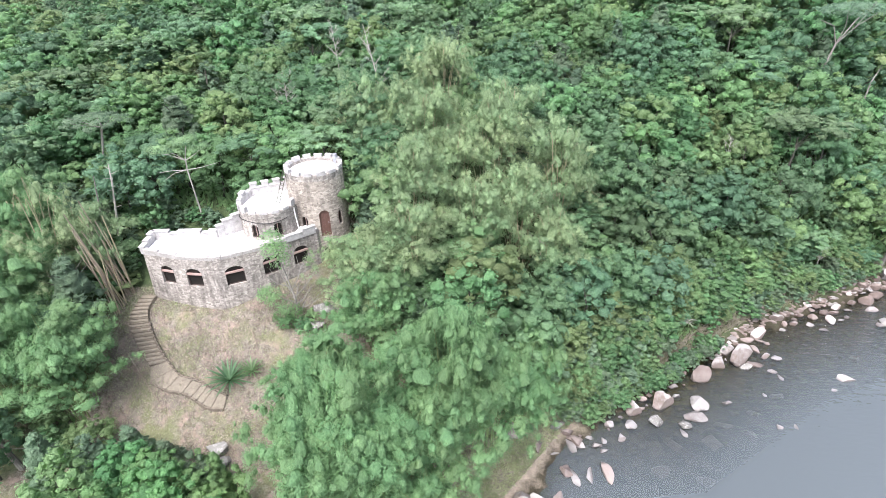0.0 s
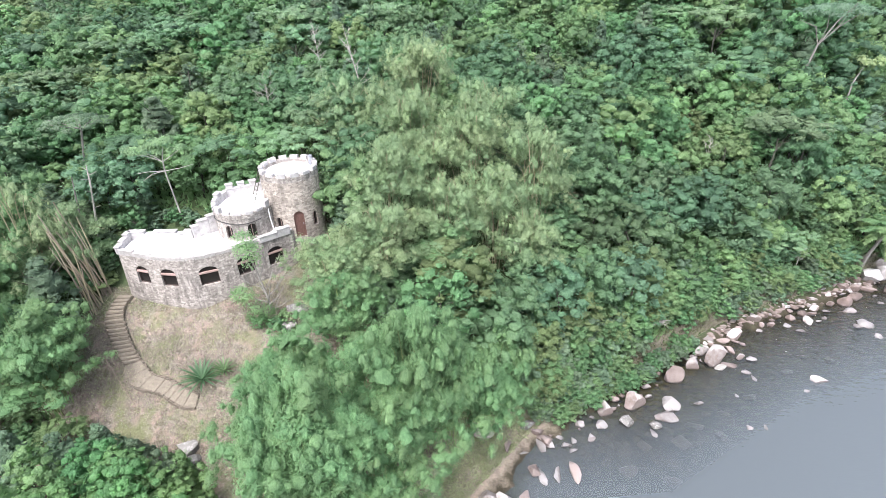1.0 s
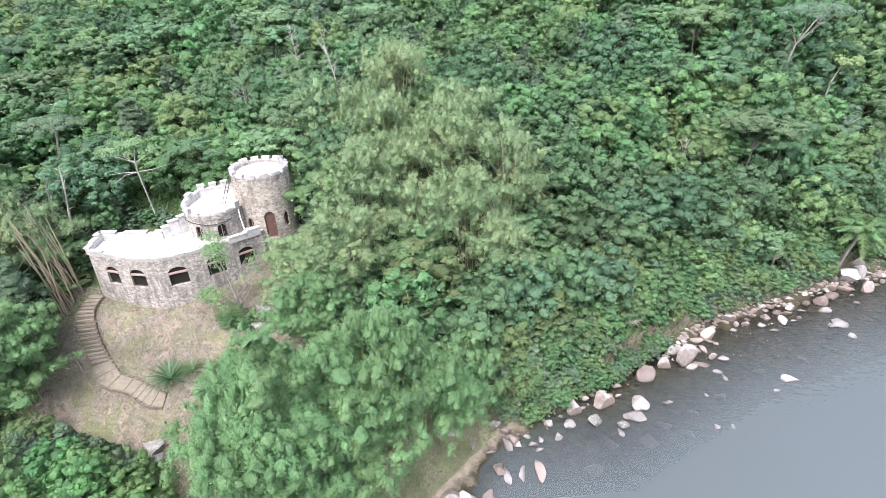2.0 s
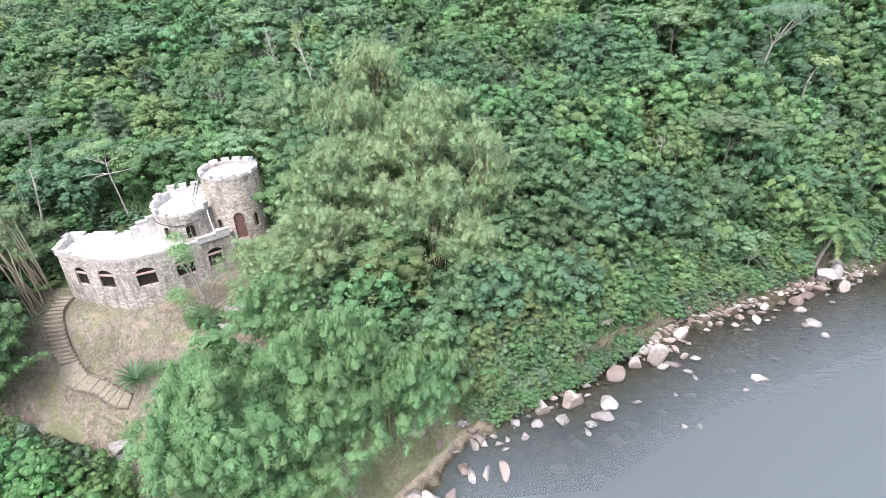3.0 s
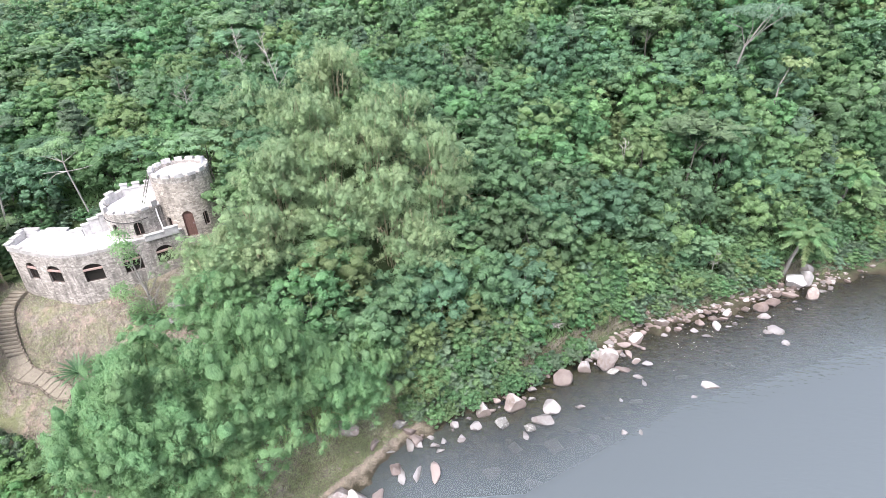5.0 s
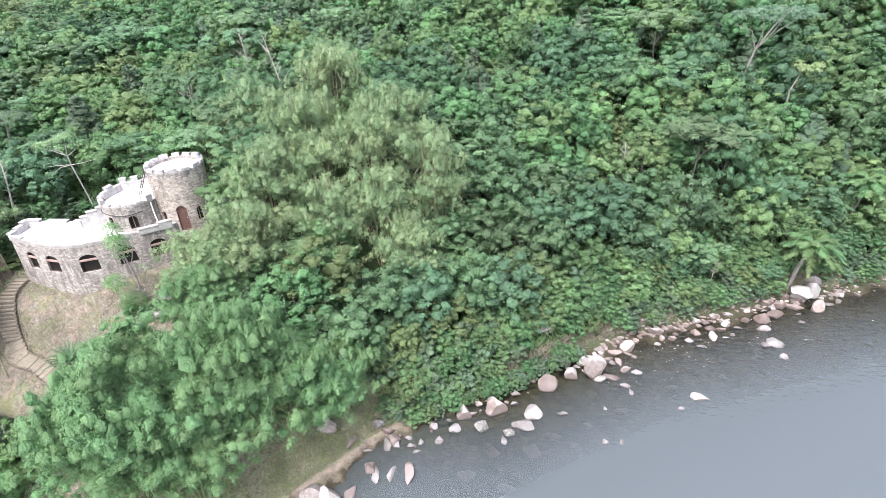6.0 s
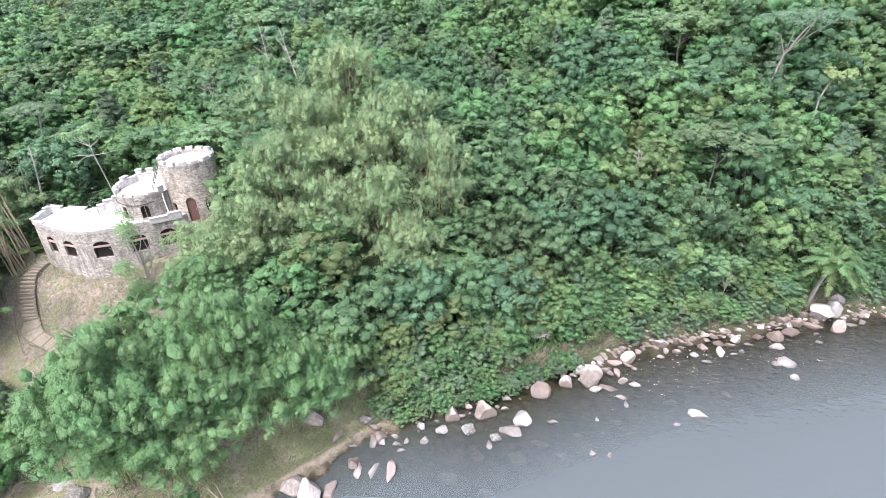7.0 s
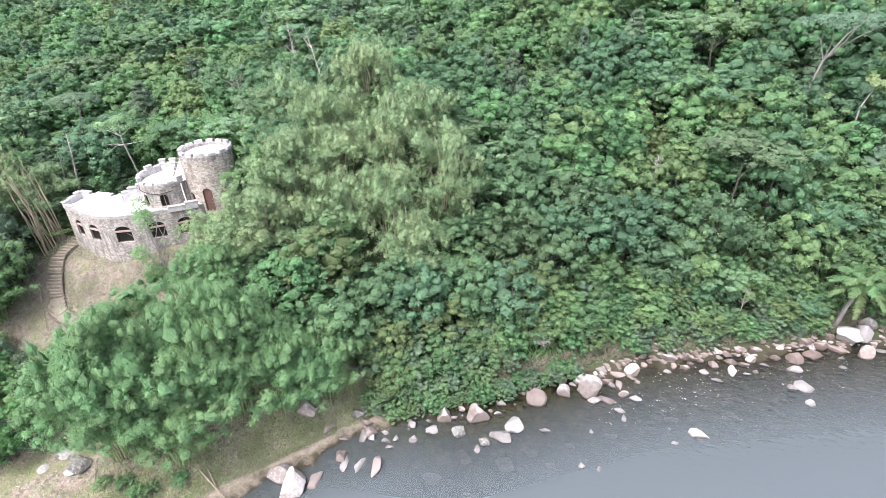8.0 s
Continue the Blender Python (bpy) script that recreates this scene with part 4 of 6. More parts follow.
boulder(42.64, 39.66, 0.82, 0.41, 0.28, "tan")
boulder(42.97, 40.63, 0.58, 0.44, 0.92, "pale")
boulder(43.60, 39.56, 0.32, 0.16, 0.24, "red")
boulder(43.61, 38.59, 0.57, 0.29, 0.09, "pale")
boulder(44.41, 39.95, 0.41, 0.20, 0.29, "red")
boulder(44.46, 38.98, 0.33, 0.24, 0.33, "pale")
boulder(41.3, 39.1, 1.0, 0.75, 0.9, "chalk", z=0.45)
boulder(42.3, 39.35, 0.62, 0.62, 1.05, "chalk", z=0.5)
boulder(4.2, 21.95, 0.75, 0.45, 0.75, "big")
boulder(-7.0, 14.9, 0.75, 0.55, 0.55, "grey")
boulder(-12.9, 20.3, 0.65, 0.6, 0.45, "grey")
boulder(-12.5, 19.7, 0.45, 0.4, 0.4, "grey")
boulder(-7.5, 27.4, 0.75, 0.5, 0.5, "grey")
boulder(-7.95, 26.5, 0.6, 0.45, 0.35, "grey")
for x, y, r in ((20.0, 22.8, 0.5), (21.2, 24.6, 0.45), (18.6, 23.6, 0.6), (17.2, 22.4, 0.7), (16.0, 24.0, 0.55), (14.6, 22.2, 0.6), (23.6, 26.0, 0.5), (25.4, 24.6, 0.45), (13.0, 20.4, 0.7), (19.4, 20.6, 0.6), (27.6, 28.4, 0.5), (29.6, 26.8, 0.45), (22.4, 21.0, 0.5), (15.6, 19.6, 0.55), (31.6, 29.6, 0.5), (18.0, 25.4, 0.5)):
    boulder(x, y, r * 0.95, r * 0.7, 0.3, "red", z=-0.62, name="sunken_boulder")
# stones between the boulders, along the water's edge
stone_rng = random.Random(23)
for _ in range(230):
    x = stone_rng.uniform(8.0, 50) if stone_rng.random() < 0.3 else stone_rng.uniform(21, 47)
    y = float(shore(x)) + (stone_rng.triangular(-0.9, 0.5, -0.1) if x > 23 else stone_rng.uniform(-1.6, -0.2))
    r = stone_rng.uniform(0.10, 0.26)
    kind = stone_rng.choice(("red", "red", "red", "tan", "pale"))
    boulder(x, y, r * stone_rng.uniform(0.9, 1.4), r, r * stone_rng.uniform(0.7, 1.1), kind, name="stone", tilt=0.4)
# cobbles under the shallow water
verts, quads = [], []
for _ in range(1500):
    x = stone_rng.uniform(3, 62)
    y = float(shore(x)) - abs(stone_rng.gauss(0, 2.6)) - 0.3
    r = stone_rng.uniform(0.12, 0.42)
    z = float(ground_z(x, y))
    n0 = len(verts)
    a0 = stone_rng.random() * 6
    for lift, f in ((0.0, 1.0), (0.22, 0.72)):
        for k in range(6):
            a = a0 + k * math.pi / 3
            verts.append((x + r * f * math.cos(a) * stone_rng.uniform(0.6, 1.35), y + 0.75 * r * f * math.sin(a) * stone_rng.uniform(0.6, 1.35), min(z + r * lift * 1.6, -0.06)))
    for k in range(6):
        quads.append((n0 + k, n0 + (k + 1) % 6, n0 + 6 + (k + 1) % 6, n0 + 6 + k))
    quads += [(n0 + 6, n0 + 7, n0 + 8, n0 + 9), (n0 + 9, n0 + 10, n0 + 11, n0 + 6)]
bed = faces_mesh("river_cobbles", verts, quads)
BED_STONE = plain("cobbles", (0.032, 0.029, 0.018), (0.085, 0.074, 0.045), 0.9)
tagged(part("river_cobbles", bed, BED_STONE), "brown cobbles lying under the shallow water", "cobbles", kind="stuff")

# ---------------------------------------------------------------- trees
rng = np.random.default_rng(11)


def clump_axes(centres):
    """The ways that a crown's clumps turn: outwards and up."""
    mid = np.mean(centres, 0) - np.array((0, 0, 0.9))
    return unit(unit(centres - mid) + np.array((0, 0, 0.35)))


def clump_leaves(centres, radii, count, length, width, flat=0.75, up=0.5, wild=0.5, tones=None):
    """Leaves on the shells of many small clumps: centre, facing and direction of each."""
    pick = rng.choice(len(centres), count, p=radii ** 2 / np.sum(radii ** 2))
    d = unit(rng.normal(size=(count, 3)) + 0.85 * clump_axes(centres)[pick])
    reach = np.where(rng.uniform(size=count) < 0.3, rng.uniform(0.9, 1.35, count), rng.uniform(0.65, 1.04, count))
    c = centres[pick] + d * (radii[pick] * reach)[:, None] * np.array((1, 1, flat))
    n = unit(d + np.array((0, 0, up)) + wild * rng.normal(size=(count, 3)))
    t = np.cross(n, rng.normal(size=(count, 3)))
    t[:, 2] -= 0.25
    tones = rng.uniform(-1, 1, len(centres)) if tones is None else tones
    return c, n, t, length * rng.uniform(0.7, 1.3, count), width * rng.uniform(0.7, 1.3, count), unit(0.6 * d + 0.5 * clump_axes(centres)[pick]), tones[pick]


HEARTS = 7


def filled(centres, radii, flat, shape=None):
    """The leafy masses of a crown's clumps, and the denser heart of the crown behind them."""
    mid, spread = np.mean(centres, 0), np.percentile(np.abs(centres - np.mean(centres, 0)), 75, axis=0)
    v, f, n, k = masses(centres, clump_axes(centres), radii * 0.84, (1, 1, flat), shape)
    heart = mid + unit(rng.normal(size=(HEARTS, 3)) + np.array((0, 0, 0.3))) * spread * 0.62
    hv, hf, hn, _ = masses(heart, clump_axes(heart), np.full(HEARTS, 0.55), (1, 1, flat), shape)
    return np.concatenate([v, hv]), np.concatenate([f, hf + len(v)]), np.concatenate([n, hn]), k


def crown_mesh(centres, radii, count, length, width, flat):
    """A crown: single leaves round the leafy masses of its clumps."""
    tones = rng.uniform(-1, 1, len(centres))
    inside = filled(centres, radii, flat)
    return leaves("crown", *clump_leaves(centres, radii, count, length, width, flat, tones=tones), corners=3, inside=inside, tones=np.append(tones, np.zeros(HEARTS)))


def limbs(bm, top, crown, thick, number):
    """A trunk with a few limbs that rise into the crown."""
    bend = rng.normal(size=2) * 0.12
    tube(bm, [(0, 0, -0.6), (bend[0], bend[1], top * 0.35), (bend[0] * 2, bend[1] * 2, top * 0.7), (bend[0], bend[1], top)], [thick * 1.3, thick, thick * 0.75, thick * 0.4], 5)
    for k in range(number):
        a = 6.28 * k / number + rng.uniform(-0.4, 0.4)
        z0 = top * rng.uniform(0.45, 0.8)
        r = crown * rng.uniform(0.5, 0.85)
        tip = (r * math.cos(a), r * math.sin(a), z0 + top * rng.uniform(0.15, 0.35))
        tube(bm, [(bend[0], bend[1], z0), (tip[0] * 0.5, tip[1] * 0.5, z0 + (tip[2] - z0) * 0.65), tip], [thick * 0.5, thick * 0.35, thick * 0.12], 4)


def crown_shape(kind):
    """Centres and radii of a crown's clumps, for a tree six metres high."""
    if kind == "umbrella":
        k = 44
        a, r = rng.uniform(0, 6.28, k), 2.3 * np.sqrt(rng.uniform(0, 1, k))
        c = np.stack([r * np.cos(a), r * np.sin(a), 5.3 - 0.12 * r ** 2 + rng.uniform(-0.25, 0.25, k)], 1)
        return c, rng.uniform(0.28, 0.5, k)
    if kind == "feather":
        k = 60
        z = rng.uniform(0.25, 1, k)
        a, r = rng.uniform(0, 6.28, k), 1.55 * (1.12 - z) * rng.uniform(0.5, 1, k)
        return np.stack([r * np.cos(a), r * np.sin(a), 0.2 + 5.6 * z], 1), 0.2 + 0.28 * (1.1 - z)
    if kind in ("shrub", "scrub"):
        k = 56
        d = unit(rng.normal(size=(k, 3)))
        d[:, 2] = np.abs(d[:, 2])
        d = unit(d) * rng.uniform(0.5, 1.0, k)[:, None]
        return d * np.array((1.75, 1.75, 4.6)) + np.array((0, 0, 0.6)), rng.uniform(0.28, 0.52, k)
    k = {"broad": 74, "fine": 105, "bright": 80, "bush": 120}.get(kind, 90)
    d = rng.normal(size=(k, 3))
    d[:, 2] = np.abs(d[:, 2]) * 1.2 - 0.8
    d = unit(d) * rng.uniform(0.62, 1.0, k)[:, None]
    c = d * np.array((1.75, 1.75, 2.45)) + np.array((0, 0, 3.2))
    return c, 0.20 + 0.30 * rng.uniform(size=k) ** 1.4


SPECIES = {
    #        leaves, length, width, foliage, label
    "round": (2700, 0.195, 0.13, "round", "broadleaf forest tree with a rounded mid-green crown"),
    "fine": (3000, 0.165, 0.115, "fine", "small-leaved forest tree with a dense dark green crown"),
    "umbrella": (2300, 0.19, 0.115, "umbrella", "flat-topped forest tree with layered light green foliage"),
    "broad": (2300, 0.225, 0.155, "broad", "forest tree with large bluish-green leaves"),
    "feather": (2060, 0.25, 0.08, "feather", "slender forest tree with feathery grey-green foliage"),
    "olive": (2750, 0.18, 0.12, "olive", "forest tree with an olive yellowish-green crown"),
    "bright": (3000, 0.16, 0.11, "bright", "young tree with fresh bright green leaves"),
    "bush": (3000, 0.14, 0.10, "deep", "dense rounded bush with deep green glossy leaves"),
    "shrub": (2000, 0.165, 0.105, "round", "dense green riverside shrub with leaves down to the ground"),
    "scrub": (1700, 0.20, 0.08, "feather", "grey-green riverside shrub with narrow leaves"),
}
MASTERS = {}
for kind, (count, length, width, foliage, label) in SPECIES.items():
    for v in range(3 if kind in ("round", "fine", "olive") else 2):
        low = kind in ("shrub", "scrub")
        tree = thing("shrub" if low else "tree", label, "shrub" if low else "tree", "riverside shrubs" if low else "forest trees", at=(0, -300, -40))
        bm = bmesh.new()
        limbs(bm, {"feather": 5.3}.get(kind, 2.8 if low else 4.0), 1.4, 0.07, 5)
        part("trunk", bm, BARK, tree)
        c, r = crown_shape(kind)
        flat = 0.55 if kind == "umbrella" else 0.95
        part("crown", crown_mesh(c, r, int(count * (0.4 if low else 0.54)), length * 0.74, width * 0.84, flat), LEAF[foliage], tree)
        MASTERS.setdefault(kind, []).append(tree)

wood_rng = random.Random(77)


def plant(kind, x, y, high, wide=1.0, sink=0.0, lean=0.05):
    """One tree of that height, rooted in the ground."""
    master = wood_rng.choice(MASTERS[kind])
    s = high / 6.0
    w = (0.36 + 0.64 * s if kind in ("shrub", "scrub") else 0.55 + 0.45 * s) * wide
    m = Matrix.LocRotScale((x, y, float(ground_z(x, y)) - sink), Euler((wood_rng.uniform(-lean, lean), wood_rng.uniform(-lean, lean), wood_rng.uniform(0, 6.28))), (w, w, s))
    return copy_thing(master, m)


def in_clearing(x, y):
    """The yard of the castle and its path, the bamboo groves and the grassy bank."""
    if -22.3 < x < -5.2 and 26.4 < y < 34.9 or -12.5 < x < -4.5 and y < 37.6 and y > 30:
        return True
    if -29.0 < x <= -22.3 and 20.0 < y < 33.0 or -24.6 < x < -21.0 and 30 < y < 35.6 or -20.4 < x < -14.8 and 30 < y < 37.2:
        return True
    if -6.0 < x < 1.5 and 25.0 < y < 32.5:
        return True
    if -21.0 < x < -8.5 and 21.0 < y <= 26.4:
        return True
    if -12.5 < x < 7.5 and y < 26.0:
        return True
    if ((x - 0.5) / 7.6) ** 2 + ((y - 19.0) / 5.8) ** 2 < 1:
        return True
    if ((x - 3.0) / 7.0) ** 2 + ((y - 37.5) / 6.0) ** 2 < 1:
        return True
    return x < -8 and y < 21.0


def tree_height(x, y):
    d = (y - float(shore(x))) * 0.85
    h = 5.6 + 1.8 * min(max((x - 18) / 20, 0), 1) * min(max(d / 8, 0), 1)
    return h * min(1.0, 0.42 + 0.16 * max(d, 0.0))


KINDS = ("round",) * 6 + ("fine",) * 6 + ("olive",) * 3 + ("umbrella",) * 2 + ("broad",) * 2 + ("feather",) * 2 + ("bright",)
stands = []
step = 2.9
for j in range(32):
    for i in range(57):
        x = -72 + step * (i + 0.5 * (j % 2)) + wood_rng.uniform(-0.85, 0.85)
        y = 14.0 + step * 0.87 * j + wood_rng.uniform(-0.85, 0.85)
        d = (y - float(shore(x))) * 0.85
        if d < 2.2 or in_clearing(x, y) or y > 74 or not -20 - 0.85 * y < x < 12 + 0.95 * y:
            continue
        stands.append((math.hypot(x - 14, y - 12), x, y, d))
stands.sort()
NEAR = 238
for _, x, y, d in stands[:NEAR]:
    shaded = 4 < x < 24 and y < 42
    kind = wood_rng.choice(("fine", "fine", "broad", "round", "fine", "olive") if shaded else KINDS) if d > 4 else wood_rng.choice(("round", "fine", "bright", "broad", "olive", "umbrella"))
    plant(kind, x, y, tree_height(x, y) * wood_rng.uniform(0.74, 1.3), wood_rng.uniform(1.15, 1.5))


def far_woods():
    """The woods higher up, one mesh: crowns of fewer, larger leaves, each tree with a tint of its own."""
    lib = {}
    for kind in dict.fromkeys(KINDS):
        count, length, width = SPECIES[kind][:3]
        lib[kind] = []
        for _ in range(3):
            c, r = crown_shape(kind)
            flat = 0.55 if kind == "umbrella" else 0.95
            tones = rng.uniform(-1, 1, len(c))
            spray = clump_leaves(c, r, int(count * 0.22), length * 0.95, width * 1.1, flat, tones=tones)
            v, soft = leaf_corners(*spray[:6], 3)
            mv, mf, mn, k = filled(c, r, flat, FAR_DOME)
            faces = np.concatenate([np.arange(len(v)).reshape(-1, 3), mf + len(v)])
            puff = np.concatenate([np.repeat(spray[6], 3), np.repeat(np.append(tones, np.zeros(HEARTS)), k)])
            mass = np.concatenate([np.zeros(len(v)), np.ones(len(mv))])
            lib[kind].append((np.concatenate([v, mv]), np.concatenate([soft, mn]), faces, puff, mass))
    order = list(lib)
    parts, turned, slots, tints, puffs, dense, corners = [], [], [], [], [], [], []
    total = 0
    for _, x, y, d in stands[NEAR:]:
        kind = wood_rng.choice(KINDS)
        v, nv, faces, puff, mass = wood_rng.choice(lib[kind])
        puffs.append(puff)
        dense.append(mass)
        corners.append(faces + total)
        total += len(v)
        high = tree_height(x, y) * wood_rng.uniform(0.74, 1.32)
        s, a = high / 6.0, wood_rng.uniform(0, 6.28)
        w = (0.55 + 0.45 * s) * wood_rng.uniform(1.2, 1.55)
        ca, sa = math.cos(a) * w, math.sin(a) * w
        parts.append(np.stack([x + v[:, 0] * ca - v[:, 1] * sa, y + v[:, 0] * sa + v[:, 1] * ca, float(ground_z(x, y)) + v[:, 2] * s], 1))
        c1, s1 = math.cos(a), math.sin(a)
        turned.append(np.stack([nv[:, 0] * c1 - nv[:, 1] * s1, nv[:, 0] * s1 + nv[:, 1] * c1, nv[:, 2]], 1))
        slots.append(np.full(len(faces), order.index(kind), np.int32))
        tints.append(np.full(len(v), wood_rng.random(), np.float32))
    verts = np.concatenate(parts)
    mesh = faces_mesh("far_woods", verts, np.concatenate(corners))
    for kind in order:
        mesh.materials.append(LEAF[kind])
    mesh.polygons.foreach_set("material_index", np.concatenate(slots))
    mesh.attributes.new("tint", "FLOAT", "POINT").data.foreach_set("value", np.concatenate(tints))
    mesh.attributes.new("puff", "FLOAT", "POINT").data.foreach_set("value", np.concatenate(puffs).astype(np.float32))
    mesh.attributes.new("mass", "FLOAT", "POINT").data.foreach_set("value", np.concatenate(dense).astype(np.float32))
    soft_normals(mesh, np.concatenate(turned))
    return tagged(part("far_woods", mesh, None), "dense mixed green forest covering the hill", "woods", kind="stuff")


far_woods()
# shrubs that close the lower edge of the woods above the rocks
for k in range(215):
    x = 7.0 + 44.0 * (k + wood_rng.random()) / 215
    d = wood_rng.choice((0.55, 0.75, 1.2, 1.8, 2.6, 3.4)) + wood_rng.uniform(-0.2, 0.3)
    y = float(shore(x)) + d / 0.85
    if in_clearing(x, y) and x < 7.4 or 15.5 < x < 25 and d < 1.3 or math.hypot(x - 41.6, y - 39.6) < 2.3:
        continue
    plant(wood_rng.choice(("shrub", "shrub", "scrub", "olive", "fine") if d > 1.0 else ("shrub", "scrub")), x, y, wood_rng.uniform(1.0, 1.9) + 0.75 * d, wood_rng.uniform(0.9, 1.2))
for k in range(30):
    x = 9.4 + 12.0 * (k + wood_rng.random()) / 30
    plant(wood_rng.choice(("shrub", "scrub", "shrub")), x, float(shore(x)) + wood_rng.uniform(-0.55, 0.35), wood_rng.uniform(1.1, 1.9), wood_rng.uniform(0.7, 0.95))
# single trees that stand out of the woods
for kind, x, y, high, wide in (("feather", 10.1, 54.2, 6.6, 0.95), ("feather", 19.0, 57.7, 6.6, 0.95), ("olive", 31.8, 49.8, 7.2, 1.35), ("umbrella", 33.4, 46.0, 7.2, 1.5), ("umbrella", 35.6, 46.6, 6.8, 1.3)):
    plant(kind, x, y, high, wide)
# bushes below the yard, and the shrubs between hall and bamboo
for x, y, high, kind in ((-13.6, 15.8, 5.4, "bush"), (-16.0, 14.8, 5.8, "bush"), (-14.9, 17.4, 4.2, "bush"), (-18.6, 16.4, 5.4, "olive"), (-16.4, 17.9, 4.4, "bush"), (-12.7, 17.2, 4.2, "bush"), (-18.4, 18.6, 4.2, "feather"), (-11.2, 16.6, 3.8, "bush"), (-11.4, 14.2, 4.8, "bush"), (-20.6, 18.2, 4.8, "feather"),
                         (-16.9, 19.4, 3.4, "feather"), (-14.9, 19.0, 2.8, "feather"), (-19.6, 20.2, 3.0, "olive"),
                         (-18.2, 12.6, 5.2, "bright"), (-14.6, 12.4, 5.0, "round"), (-22.8, 15.2, 5.6, "round"), (-24.5, 19.0, 6.0, "fine"), (-1.8, 28.2, 3.4, "round"), (0.8, 27.6, 3.0, "fine"), (3.2, 28.4, 3.6, "round"), (5.6, 27.6, 3.4, "fine"), (-21.7, 30.4, 2.0, "fine"), (-22.4, 29.2, 2.2, "round"), (-21.3, 29.6, 1.2, "olive"), (-3.2, 31.2, 3.6, "round"), (-5.0, 33.2, 3.6, "feather")):
    plant(kind, x, y, high)

# ---------------------------------------------------------------- bamboo


def culm_shape(reach, high, v, n, size_of_leaf, bulk):
    """One arching culm with drooping mops of narrow leaves along its upper part."""
    s = np.linspace(0, 1, 25)
    px = reach * (0.25 * s + 0.75 * s ** 2.6)
    pz = high * (np.sin(s * 1.85) - 0.10 * np.maximum(s - 0.7, 0) / 0.3)
    pts = np.stack([px, 0.3 * np.sin(s * 3 + v) * s, pz], 1)
    bm = bmesh.new()
    tube(bm, [tuple(q) for q in pts[::3]], [0.042 * (1 - 0.8 * q) for q in s[::3]], 5)
    mops = 30
    at = np.repeat(np.linspace(0.3, 1.0, 6) ** 0.85 + rng.uniform(-0.05, 0.0, 6), 5)
    low = np.minimum((at * 24).astype(int), 23)
    mid = pts[low] + (pts[low + 1] - pts[low]) * (at * 24 - low)[:, None]
    mid += np.repeat(rng.normal(size=(6, 3)) * np.array((0.5, 0.7, 0.3)), 5, 0) + rng.normal(size=(mops, 3)) * np.array((0.30, 0.32, 0.24)) * bulk
    size = (0.27 + 0.14 * np.sin(np.pi * at ** 1.5)) * rng.uniform(0.6, 1.4, mops) * bulk
    pick = rng.choice(mops, n, p=size ** 2 * at ** 2 / np.sum(size ** 2 * at ** 2))
    d = rng.normal(size=(n, 3))
    d[:, 2] += 0.75
    d = unit(d)
    squash = rng.uniform(0.7, 1.35, (mops, 3)) * np.array((1, 1, 1.2))
    far = np.where(rng.uniform(size=n) < 0.2, rng.uniform(1.0, 1.35, n), rng.uniform(0.72, 1.06, n))
    c = mid[pick] + d * (size[pick] * far)[:, None] * squash[pick]
    c[:, 2] -= 0.9 * np.hypot(d[:, 0], d[:, 1]) ** 2 * size[pick]
    t = np.stack([d[:, 0] * 0.9, d[:, 1] * 0.9, -0.65 - 0.3 * rng.uniform(size=n)], 1) + 0.95 * rng.normal(size=(n, 3))
    f = unit(d + np.array((0, 0, 0.35)) + 0.4 * rng.normal(size=(n, 3)))
    tones = np.repeat(rng.uniform(-0.5, 0.5, 6), 5) + rng.uniform(-0.3, 0.3, mops)
    heads = np.repeat(mid.reshape(6, 5, 3).mean(1), 5, 0)
    whole = unit((c - heads[pick]) / 0.6 + np.array((0, 0, 0.35)))
    spray = (c, f, t, size_of_leaf * rng.uniform(0.7, 1.3, n), size_of_leaf * rng.uniform(0.26, 0.42, n), unit(0.4 * d + 0.6 * whole), tones[pick])
    axes = unit(np.array((0, 0, 1.0)) + 0.25 * rng.normal(size=(mops, 3)))
    inside = masses(mid, axes, size * (0.62 if bulk == 1.0 else 0.5), squash, PLUME, 0.9, (0.6, 1.15), 0.3)
    return bm, leaves("foliage", *spray, corners=3, inside=inside, tones=tones)


REACHES = (0.8, 1.8, 2.8, 4.0, 5.4)


def bamboo_set(leaf, culm, n, size_of_leaf, bulk):
    out = {}
    for k, reach in enumerate(REACHES):
        for v in range(2):
            bm, fol = culm_shape(reach, 8.0, v + k, n, size_of_leaf, bulk)
            mesh = bpy.data.meshes.new("culm")
            bm.to_mesh(mesh)
            bm.free()
            mesh.materials.append(culm)
            fol.materials.append(leaf)
            out.setdefault(k, []).append((mesh, fol))
    return out


YOUNG = bamboo_set(LEAF["bamboo"], CULM_GREEN, 2000, 0.115, 1.0)
OLD = bamboo_set(LEAF["bamboo_old"], CULM, 2000, 0.122, 1.15)
grove_rng = random.Random(31)


